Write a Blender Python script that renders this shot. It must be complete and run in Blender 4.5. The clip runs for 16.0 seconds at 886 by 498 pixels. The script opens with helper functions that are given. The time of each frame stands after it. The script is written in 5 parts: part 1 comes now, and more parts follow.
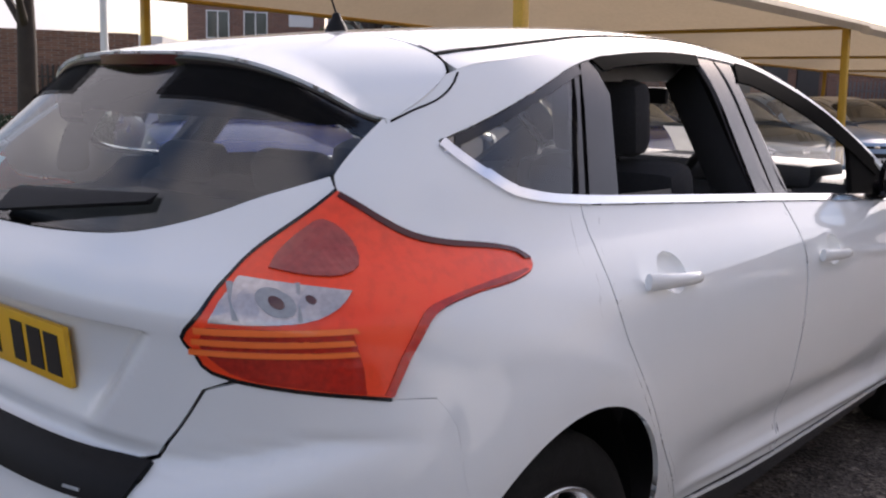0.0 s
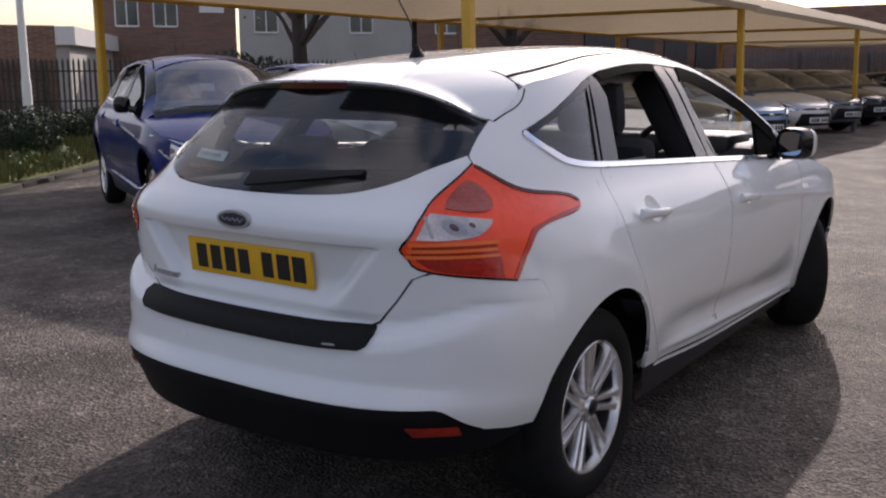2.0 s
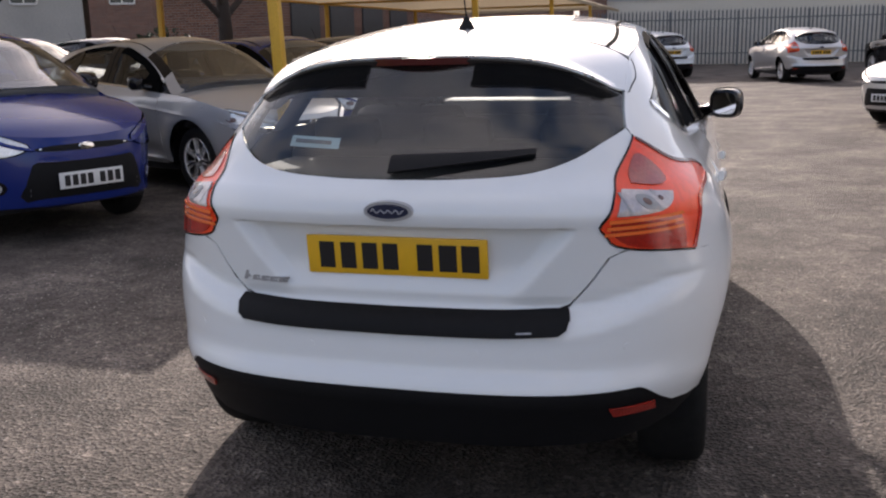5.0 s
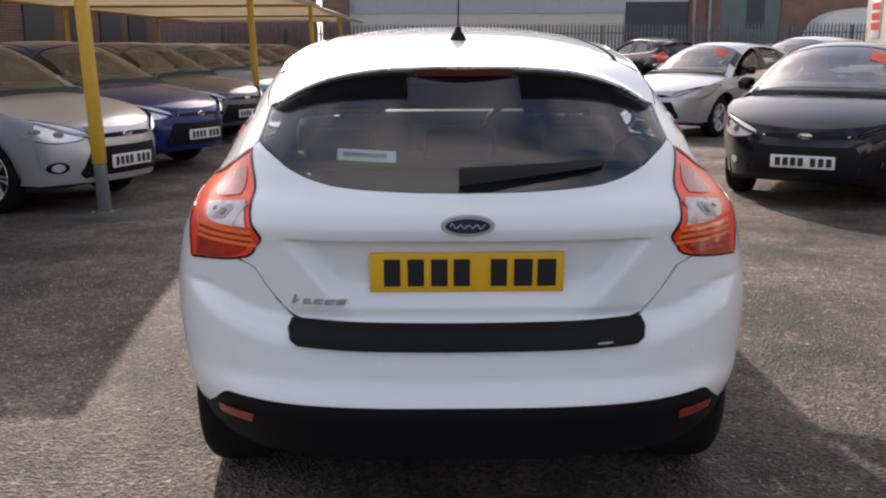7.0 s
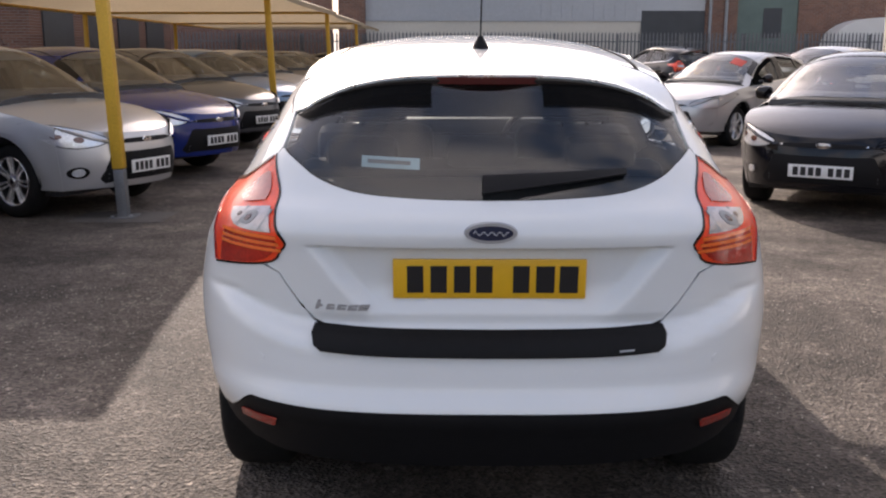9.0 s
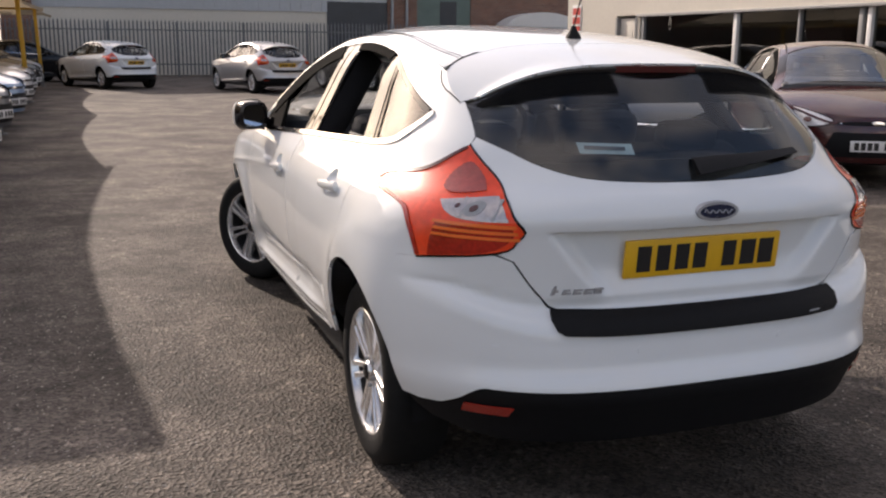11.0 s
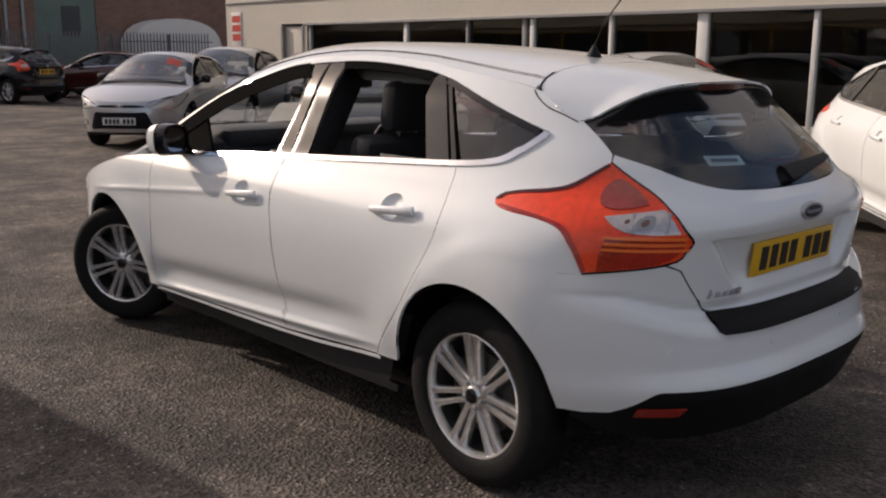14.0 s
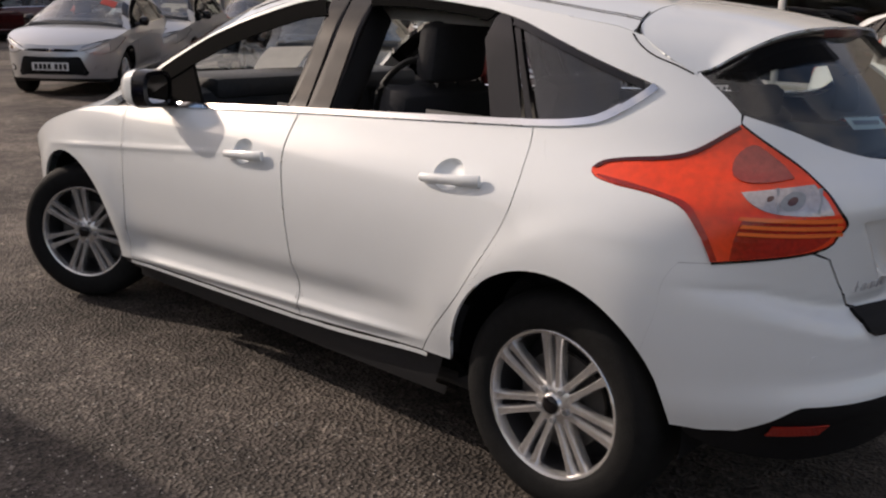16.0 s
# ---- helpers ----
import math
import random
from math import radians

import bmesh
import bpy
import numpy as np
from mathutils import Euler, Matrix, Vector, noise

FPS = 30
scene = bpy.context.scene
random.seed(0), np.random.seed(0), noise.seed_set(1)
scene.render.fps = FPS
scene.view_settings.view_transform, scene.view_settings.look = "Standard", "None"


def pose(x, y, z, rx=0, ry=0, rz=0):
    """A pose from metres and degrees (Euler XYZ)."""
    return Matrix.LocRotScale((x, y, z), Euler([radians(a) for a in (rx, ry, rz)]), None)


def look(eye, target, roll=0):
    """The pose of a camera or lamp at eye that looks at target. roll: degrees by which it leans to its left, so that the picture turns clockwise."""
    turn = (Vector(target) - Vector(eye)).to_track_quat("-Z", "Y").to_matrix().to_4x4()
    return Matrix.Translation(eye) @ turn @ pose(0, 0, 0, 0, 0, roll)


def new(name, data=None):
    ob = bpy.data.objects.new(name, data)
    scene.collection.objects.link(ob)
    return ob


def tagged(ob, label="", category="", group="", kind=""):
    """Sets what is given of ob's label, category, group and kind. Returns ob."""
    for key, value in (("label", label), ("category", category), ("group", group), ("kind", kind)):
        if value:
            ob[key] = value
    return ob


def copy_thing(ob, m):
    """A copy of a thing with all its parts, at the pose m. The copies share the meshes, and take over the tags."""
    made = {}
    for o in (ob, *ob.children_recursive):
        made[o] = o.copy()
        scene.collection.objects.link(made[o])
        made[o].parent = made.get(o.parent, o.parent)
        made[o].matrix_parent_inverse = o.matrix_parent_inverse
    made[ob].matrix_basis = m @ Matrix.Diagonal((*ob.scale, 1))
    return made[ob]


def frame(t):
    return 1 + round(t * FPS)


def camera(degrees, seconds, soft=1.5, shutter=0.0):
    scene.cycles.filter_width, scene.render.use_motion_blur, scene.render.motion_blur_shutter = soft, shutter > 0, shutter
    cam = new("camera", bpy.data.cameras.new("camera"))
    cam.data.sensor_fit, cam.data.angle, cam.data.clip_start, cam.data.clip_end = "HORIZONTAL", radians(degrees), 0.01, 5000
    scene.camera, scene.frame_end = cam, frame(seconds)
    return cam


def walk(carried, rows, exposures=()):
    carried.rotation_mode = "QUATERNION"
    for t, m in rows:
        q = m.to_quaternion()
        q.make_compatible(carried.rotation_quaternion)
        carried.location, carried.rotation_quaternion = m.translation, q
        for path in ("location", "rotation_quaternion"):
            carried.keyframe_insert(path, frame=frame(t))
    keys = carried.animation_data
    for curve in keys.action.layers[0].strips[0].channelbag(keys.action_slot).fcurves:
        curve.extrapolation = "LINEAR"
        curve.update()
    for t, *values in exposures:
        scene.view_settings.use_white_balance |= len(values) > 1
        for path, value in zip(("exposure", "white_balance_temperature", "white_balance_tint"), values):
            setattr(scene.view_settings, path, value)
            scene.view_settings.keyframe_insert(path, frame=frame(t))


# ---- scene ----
cam = camera(50.1, 16.0, 2.2)
PATH = [
    (0, (1.764, -0.685, 1.259), (0.477, 0.811, 0.939), 1.7),
    (0.5, (1.887, -1.111, 1.318), (0.687, 0.449, 0.961), 1.5),
    (1, (2.025, -1.471, 1.328), (0.793, 0.062, 0.965), 0.9),
    (1.5, (2.049, -1.709, 1.334), (0.883, -0.120, 0.996), 1.8),
    (2, (2.090, -1.850, 1.346), (0.953, -0.245, 0.984), -0.1),
    (2.5, (2.156, -1.831, 1.341), (1.031, -0.225, 0.944), 0.6),
    (3, (2.182, -1.823, 1.340), (1.050, -0.224, 0.939), 0.5),
    (3.5, (2.040, -1.909, 1.319), (0.896, -0.318, 0.917), 2.0),
    (4, (1.721, -2.124, 1.342), (0.717, -0.444, 0.930), 1.4),
    (6.5, (-0.087, -2.376, 1.385), (-0.084, -0.423, 0.952), -1.3),
    (7, (-0.093, -2.375, 1.386), (-0.070, -0.420, 0.968), -0.2),
    (7.5, (-0.086, -2.390, 1.386), (-0.085, -0.434, 0.968), 0.1),
    (8, (-0.082, -2.386, 1.390), (-0.098, -0.429, 0.980), -0.4),
    (8.5, (-0.086, -2.397, 1.395), (-0.112, -0.437, 0.999), -0.5),
    (9, (-0.119, -2.392, 1.388), (-0.124, -0.433, 0.985), 0.1),
    (9.5, (-0.423, -2.431, 1.368), (-0.263, -0.470, 1.004), 2.6),
    (10, (-0.825, -2.407, 1.362), (-0.528, -0.468, 0.975), 2.3),
    (12.3, (-2.489, -1.641, 1.400), (-1.374, -0.033, 0.985), 0.1),
    (12.5, (-2.583, -1.562, 1.391), (-1.434, 0.022, 0.980), 0.3),
    (13, (-2.718, -1.404, 1.401), (-1.491, 0.123, 0.998), 0.4),
    (13.5, (-2.861, -1.367, 1.412), (-1.548, 0.086, 1.010), -0.1),
    (14, (-2.914, -1.346, 1.414), (-1.576, 0.085, 1.012), 0.3),
    (14.5, (-2.924, -1.352, 1.414), (-1.580, 0.074, 1.011), 0.8),
    (15, (-2.936, -1.343, 1.411), (-1.595, 0.084, 1.003), 0.8),
    (15.5, (-2.929, -1.152, 1.355), (-1.538, 0.218, 0.922), 2.1),
    (16, (-2.796, -0.653, 1.368), (-1.370, 0.657, 0.867), 1.3),
]
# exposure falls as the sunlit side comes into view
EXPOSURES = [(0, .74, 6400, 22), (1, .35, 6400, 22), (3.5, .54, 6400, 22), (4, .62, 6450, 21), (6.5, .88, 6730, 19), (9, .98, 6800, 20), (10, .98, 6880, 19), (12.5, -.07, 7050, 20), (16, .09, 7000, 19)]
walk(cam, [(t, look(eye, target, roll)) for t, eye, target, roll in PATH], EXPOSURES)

# ---- daylight: low spring sun ahead of the car and a little to its left ----
SUN = Vector((-.55, 1.9, 1.0)).normalized()
world = bpy.data.worlds.new("sky")
scene.world = world
world.use_nodes = True
nt = world.node_tree
sky = nt.nodes.new("ShaderNodeTexSky")
sky.sky_type, sky.sun_disc = "NISHITA", False
sky.sun_elevation, sky.sun_rotation = math.asin(SUN.z), math.atan2(SUN.x, SUN.y)
sky.dust_density, sky.air_density = 2.5, 1.0
nt.nodes["Background"].inputs[1].default_value = .13
# broken white cloud over the whole sky
coord, puffs, cover, blend = nt.nodes.new("ShaderNodeTexCoord"), nt.nodes.new("ShaderNodeTexNoise"), nt.nodes.new("ShaderNodeMapRange"), nt.nodes.new("ShaderNodeMix")
puffs.inputs["Scale"].default_value, puffs.inputs["Detail"].default_value, puffs.inputs["Roughness"].default_value = 2.6, 7, .55
for key, v in zip(("From Min", "From Max", "To Min", "To Max"), (.42, .62, .0, .9)):
    cover.inputs[key].default_value = v
blend.data_type = "RGBA"
blend.inputs["B"].default_value = (4.6, 4.5, 4.5, 1)
drift = nt.nodes.new("ShaderNodeVectorMath")
drift.inputs[1].default_value = (14.2, 13.5, 2.8)
nt.links.new(coord.outputs["Generated"], drift.inputs[0])
nt.links.new(drift.outputs[0], puffs.inputs["Vector"])
nt.links.new(puffs.outputs["Fac"], cover.inputs["Value"])
nt.links.new(cover.outputs[0], blend.inputs["Factor"])
nt.links.new(sky.outputs[0], blend.inputs["A"])
nt.links.new(blend.outputs["Result"], nt.nodes["Background"].inputs[0])
sun = new("sun", bpy.data.lights.new("sun", "SUN"))
sun.data.energy, sun.data.angle, sun.data.color = 2.9, radians(.6), (1.0, .93, .82)
sun.matrix_world = look((0, 0, 30), Vector((0, 0, 30)) - SUN)


# ---- materials ----
def material(name, color, rough=.5, metal=0.0, coat=0.0, vary=.15, scale=8.0, bump=0.0, bump_scale=60.0, per_object=0.0, **more):
    """A surface with broad and fine variation of tone, and fine relief."""
    m = bpy.data.materials.new(name)
    m.use_nodes = True
    n, l = m.node_tree.nodes, m.node_tree.links
    b = n["Principled BSDF"]
    b.inputs["Roughness"].default_value, b.inputs["Metallic"].default_value = rough, metal
    b.inputs["Coat Weight"].default_value, b.inputs["Coat Roughness"].default_value = coat, .04
    co = n.new("ShaderNodeTexCoord")
    big, fine, mix = n.new("ShaderNodeTexNoise"), n.new("ShaderNodeTexNoise"), n.new("ShaderNodeMath")
    big.inputs["Scale"].default_value, fine.inputs["Scale"].default_value = scale * .25, scale * 5
    big.inputs["Detail"].default_value = fine.inputs["Detail"].default_value = 4
    for node in (big, fine):
        l.new(co.outputs["Object"], node.inputs["Vector"])
    mix.operation = "ADD"
    l.new(big.outputs["Fac"], mix.inputs[0]), l.new(fine.outputs["Fac"], mix.inputs[1])
    ramp = n.new("ShaderNodeMapRange")
    ramp.inputs["From Min"].default_value, ramp.inputs["From Max"].default_value = .65, 1.35
    ramp.inputs["To Min"].default_value, ramp.inputs["To Max"].default_value = 1 - vary, 1 + vary
    l.new(mix.outputs[0], ramp.inputs["Value"])
    out = ramp.outputs[0]
    if per_object:
        info, rnd, mul = n.new("ShaderNodeObjectInfo"), n.new("ShaderNodeMapRange"), n.new("ShaderNodeMath")
        rnd.inputs["To Min"].default_value, rnd.inputs["To Max"].default_value = 1 - per_object, 1 + per_object
        l.new(info.outputs["Random"], rnd.inputs["Value"])
        mul.operation = "MULTIPLY"
        l.new(out, mul.inputs[0]), l.new(rnd.outputs[0], mul.inputs[1])
        out = mul.outputs[0]
    tone = n.new("ShaderNodeVectorMath")
    tone.operation = "SCALE"
    tone.inputs[0].default_value = color[:3]
    l.new(out, tone.inputs["Scale"])
    l.new(tone.outputs[0], b.inputs["Base Color"])
    if bump:
        t, bp = n.new("ShaderNodeTexNoise"), n.new("ShaderNodeBump")
        t.inputs["Scale"].default_value, t.inputs["Detail"].default_value = bump_scale, 5
        bp.inputs["Strength"].default_value, bp.inputs["Distance"].default_value = bump, .01
        l.new(co.outputs["Object"], t.inputs["Vector"])
        l.new(t.outputs["Fac"], bp.inputs["Height"]), l.new(bp.outputs[0], b.inputs["Normal"])
    for key, value in more.items():
        b.inputs[key.replace("_", " ")].default_value = value
    return m


def glass(name, tint, rough=.02, ior=1.75):
    """Thin pane: see-through with a mirror gloss that grows at grazing angles."""
    m = bpy.data.materials.new(name)
    m.use_nodes = True
    n, l = m.node_tree.nodes, m.node_tree.links
    n.remove(n["Principled BSDF"])
    clear, shine, fres, mix = n.new("ShaderNodeBsdfTransparent"), n.new("ShaderNodeBsdfGlossy"), n.new("ShaderNodeLayerWeight"), n.new("ShaderNodeMixShader")
    clear.inputs[0].default_value = (*tint, 1)
    shine.inputs["Roughness"].default_value = rough
    fres.inputs["Blend"].default_value = .5
    power, grow = n.new("ShaderNodeMath"), n.new("ShaderNodeMath")
    power.operation, grow.operation = "POWER", "MULTIPLY_ADD"
    f0 = ((ior - 1) / (ior + 1)) ** 2
    power.inputs[1].default_value, grow.inputs[1].default_value, grow.inputs[2].default_value = 5, 1 - f0, f0
    l.new(fres.outputs["Facing"], power.inputs[0]), l.new(power.outputs[0], grow.inputs[0])
    l.new(grow.outputs[0], mix.inputs[0]), l.new(clear.outputs[0], mix.inputs[1]), l.new(shine.outputs[0], mix.inputs[2])
    l.new(mix.outputs[0], n["Material Output"].inputs[0])
    return m


def asphalt(name):
    """Worn grey-brown asphalt with pale aggregate, broad stains and a rough grain."""
    m = bpy.data.materials.new(name)
    m.use_nodes = True
    n, l = m.node_tree.nodes, m.node_tree.links
    b = n["Principled BSDF"]
    b.inputs["Roughness"].default_value, b.inputs["Specular IOR Level"].default_value = .78, .26
    co = n.new("ShaderNodeTexCoord")
    def noise_at(scale, detail, lo, hi, a, c):
        t, r = n.new("ShaderNodeTexNoise"), n.new("ShaderNodeMapRange")
        t.inputs["Scale"].default_value, t.inputs["Detail"].default_value = scale, detail
        for key, v in zip(("From Min", "From Max", "To Min", "To Max"), (lo, hi, a, c)):
            r.inputs[key].default_value = v
        l.new(co.outputs["Object"], t.inputs["Vector"]), l.new(t.outputs["Fac"], r.inputs["Value"])
        return r.outputs[0]
    def times(a, c):
        x = n.new("ShaderNodeMath")
        x.operation = "MULTIPLY"
        l.new(a, x.inputs[0]), l.new(c, x.inputs[1])
        return x.outputs[0]
    v = n.new("ShaderNodeTexVoronoi")
    v.inputs["Scale"].default_value = 72
    l.new(co.outputs["Object"], v.inputs["Vector"])
    grain = n.new("ShaderNodeMapRange")
    for key, val in zip(("From Min", "From Max", "To Min", "To Max"), (.0, 1.0, .30, 1.85)):
        grain.inputs[key].default_value = val
    l.new(v.outputs["Color"], grain.inputs["Value"])
    f = times(times(times(noise_at(.35, 5, .35, .65, .78, 1.22), noise_at(1.4, 7, .38, .62, .66, 1.36)), noise_at(7, 6, .35, .65, .78, 1.25)), grain.outputs[0])
    # the yard gets paler from about y 2.5 to 7, with a wavering edge
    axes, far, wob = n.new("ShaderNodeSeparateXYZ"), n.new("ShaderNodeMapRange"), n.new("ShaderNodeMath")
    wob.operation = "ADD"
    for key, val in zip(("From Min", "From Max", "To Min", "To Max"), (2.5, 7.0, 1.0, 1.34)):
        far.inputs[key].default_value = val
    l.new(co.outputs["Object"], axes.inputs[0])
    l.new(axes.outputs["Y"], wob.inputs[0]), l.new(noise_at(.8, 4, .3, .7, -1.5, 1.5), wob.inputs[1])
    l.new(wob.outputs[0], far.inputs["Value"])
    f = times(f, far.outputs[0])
    # scattered pale stones
    st, pale = n.new("ShaderNodeTexVoronoi"), n.new("ShaderNodeMapRange")
    st.inputs["Scale"].default_value = 42
    for key, val in zip(("From Min", "From Max", "To Min", "To Max"), (.82, .95, 1.0, 2.3)):
        pale.inputs[key].default_value = val
    l.new(co.outputs["Object"], st.inputs["Vector"]), l.new(st.outputs["Color"], pale.inputs["Value"])
    f = times(f, pale.outputs[0])
    tone = n.new("ShaderNodeVectorMath")
    tone.operation = "SCALE"
    tone.inputs[0].default_value = (.076, .0635, .0535)
    l.new(f, tone.inputs["Scale"]), l.new(tone.outputs[0], b.inputs["Base Color"])
    bp = n.new("ShaderNodeBump")
    bp.inputs["Strength"].default_value, bp.inputs["Distance"].default_value = .85, .012
    l.new(v.outputs["Distance"], bp.inputs["Height"]), l.new(bp.outputs[0], b.inputs["Normal"])
    return m


WHITE = material("white_car_paint", (.79, .815, .82), .42, coat=1.0, vary=.012, scale=2, Specular_IOR_Level=.12)
SILVER = material("silver_car_paint", (.57, .57, .57), .32, metal=.55, coat=.7, vary=.02)
BLUE = material("blue_car_paint", (.008, .022, .155), .25, coat=.55, vary=.03, Specular_IOR_Level=.25)
SATIN = material("satin_badge_rim", (.42, .43, .45), .35, metal=.6, vary=.05)
NAVY = material("navy_badge_enamel", (.010, .017, .05), .2, coat=.6, vary=.1)
BLACK_PAINT = material("black_car_paint", (.006, .006, .008), .2, coat=.55, vary=.05, Specular_IOR_Level=.15)
GREY_PAINT = material("grey_car_paint", (.10, .105, .115), .3, metal=.4, coat=.8, vary=.03)
RED_PAINT = material("red_car_paint", (.055, .008, .008), .25, coat=.8, vary=.03)
PALE_BLUE = material("pale_blue_car_paint", (.16, .28, .45), .28, metal=.3, coat=.8, vary=.03)
TRIM = material("black_plastic_trim", (.007, .007, .008), .6, vary=.2, bump=.15, bump_scale=400, Specular_IOR_Level=.2)
GLOSS_TRIM = material("gloss_black_trim", (.009, .008, .009), .11, vary=.1, Specular_IOR_Level=.45)
FELT = material("matt_black_seal", (.004, .004, .004), .95, vary=.2, Specular_IOR_Level=.03)
RUBBER = material("tyre_rubber", (.012, .012, .012), .75, vary=.25, bump=.2, bump_scale=150, Specular_IOR_Level=.16)
ALLOY = material("silver_alloy", (.82, .81, .80), .27, metal=.85, vary=.08)
MIRROR = material("door_mirror_glass", (.82, .83, .84), .04, metal=1.0, vary=.02)
CHROME = material("chrome", (.85, .85, .86), .1, metal=1.0, vary=.03)
DARK = material("dark_interior_plastic", (.018, .018, .02), .65, vary=.15, bump=.2, bump_scale=200)
DASH = material("grey_dashboard_plastic", (.075, .075, .08), .6, vary=.15, bump=.2, bump_scale=200)
CLOTH = material("charcoal_seat_cloth", (.024, .024, .027), .9, vary=.3, scale=30, bump=.3, bump_scale=500)
LINING = material("pale_headlining", (.58, .57, .55), .9, vary=.06)
LAMP_RED = material("red_lamp_lens", (1.0, .066, .010), .3, coat=.4, vary=.16, scale=9)
LAMP_BRIGHT = material("bright_red_lamp_lens", (1.0, .20, .04), .15, coat=.4, vary=.05)
LAMP_FOOT = material("ruby_lamp_lens", (.43, .017, .007), .18, coat=.6, vary=.4, scale=18)
LAMP_DEEP = material("deep_red_lamp_lens", (.07, .005, .005), .25, coat=.25, vary=.15)
LAMP_SMOKE = material("smoked_lamp_lens", (.36, .05, .034), .2, coat=.8, vary=.3, scale=12)
LAMP_CLEAR = material("clear_lamp_lens", (.52, .48, .48), .18, metal=.35, coat=.8, vary=.22, scale=20)
REFLECTOR = material("red_reflector", (.33, .022, .012), .25, coat=.8, vary=.25, scale=60)
BULB = material("lamp_bulb_glass", (.10, .035, .03), .15, coat=1.0, vary=.3)
PALE_STEEL = material("dull_galvanised_steel", (.17, .175, .18), .6, metal=.4, vary=.25, scale=20)
WEATHERED = material("weathered_dark_steel", (.06, .055, .05), .7, metal=.2, vary=.3, scale=20)
HEADLAMP = material("headlamp_glass", (.80, .81, .83), .14, metal=.35, coat=1.0, vary=.5, scale=25)
PLATE_Y = material("yellow_number_plate", (.83, .46, .02), .35, vary=.05)
PLATE_W = material("white_number_plate", (.75, .75, .73), .35, vary=.05)
LABEL = material("pale_window_label", (.45, .58, .62), .6, vary=.2, scale=60)
INK = material("black_plate_ink", (.012, .011, .012), .5)
GLASS = glass("tinted_rear_glass", (.72, .765, .76), .06, 1.95)
GLASS_CLEAR = glass("clear_car_glass", (.74, .78, .77), .02, 3.0)
GLASS_SCREEN = glass("clear_windscreen_glass", (.88, .92, .90), .01, 1.6)
YELLOW = material("yellow_post_paint", (.62, .36, .03), .5, vary=.2, scale=12, bump=.1, bump_scale=80)
GALV = material("galvanised_steel", (.34, .35, .36), .5, metal=.6, vary=.2, scale=20)
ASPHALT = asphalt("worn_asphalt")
CONCRETE = material("pale_concrete", (.085, .075, .066), .9, vary=.4, bump=.3)



def veil(name, share):
    """A printed screen of black dots that lets a little of what is behind show through."""
    m = material(name, (.006, .006, .006), .95, Specular_IOR_Level=.03)
    n, l = m.node_tree.nodes, m.node_tree.links
    clear, mix = n.new("ShaderNodeBsdfTransparent"), n.new("ShaderNodeMixShader")
    mix.inputs[0].default_value = share
    l.new(clear.outputs[0], mix.inputs[1]), l.new(n["Principled BSDF"].outputs[0], mix.inputs[2])
    l.new(mix.outputs[0], n["Material Output"].inputs[0])
    return m


def cloth(name, color, share):
    """Woven cloth that lets some light through."""
    m = material(name, color, .9, vary=.12, scale=3, bump=.1, bump_scale=300)
    n, l = m.node_tree.nodes, m.node_tree.links
    b, thin, mix = n["Principled BSDF"], n.new("ShaderNodeBsdfTranslucent"), n.new("ShaderNodeMixShader")
    thin.inputs[0].default_value = (*color, 1)
    mix.inputs[0].default_value = share
    l.new(b.outputs[0], mix.inputs[1]), l.new(thin.outputs[0], mix.inputs[2])
    l.new(mix.outputs[0], n["Material Output"].inputs[0])
    return m


def prisms(m, scale, strength):
    """Moulded prisms under the smooth outer face of a lamp lens."""
    n, l = m.node_tree.nodes, m.node_tree.links
    co, cells, bp = n.new("ShaderNodeTexCoord"), n.new("ShaderNodeTexVoronoi"), n.new("ShaderNodeBump")
    cells.inputs["Scale"].default_value, cells.inputs["Randomness"].default_value = scale, .25
    bp.inputs["Strength"].default_value, bp.inputs["Distance"].default_value = strength, .004
    l.new(co.outputs["Object"], cells.inputs["Vector"]), l.new(cells.outputs["Distance"], bp.inputs["Height"])
    l.new(bp.outputs[0], n["Principled BSDF"].inputs["Normal"])


prisms(LAMP_RED, 70, .06), prisms(LAMP_FOOT, 55, .3), prisms(LAMP_CLEAR, 30, .45), prisms(LAMP_SMOKE, 90, .25), prisms(REFLECTOR, 120, .6), prisms(HEADLAMP, 22, .5)
CARD = cloth("white_card", (.8, .8, .78), .25)
DOT_SCREEN = veil("black_dot_screen", .84)

# ---- mesh helpers ----
def part(name, bm, mat, parent=None, label="", smooth=True):
    """Links a bmesh as one mesh object, under a thing or a part where one is given."""
    me = bpy.data.meshes.new(name)
    bm.normal_update()
    bm.to_mesh(me)
    bm.free()
    me.materials.append(mat)
    if smooth:
        me.polygons.foreach_set("use_smooth", [True] * len(me.polygons))
        me.set_sharp_from_angle(angle=radians(40))
    if "skin_normal" in me.attributes:
        # shade skins by the surface that they are cut from
        d = np.zeros(len(me.vertices) * 3, np.float32)
        me.attributes["skin_normal"].data.foreach_get("vector", d)
        me.attributes.remove(me.attributes["skin_normal"])
        if smooth:
            me.normals_split_custom_set_from_vertices(d.reshape(-1, 3).tolist())
    ob = new(name, me)
    if parent is not None:
        ob.parent = parent
    return tagged(ob, label)


def thing(name, label, category, m=None, group="", kind=""):
    ob = new(name)
    ob.empty_display_size = .2
    if m is not None:
        ob.matrix_basis = m
    return tagged(ob, label, category, group, kind)


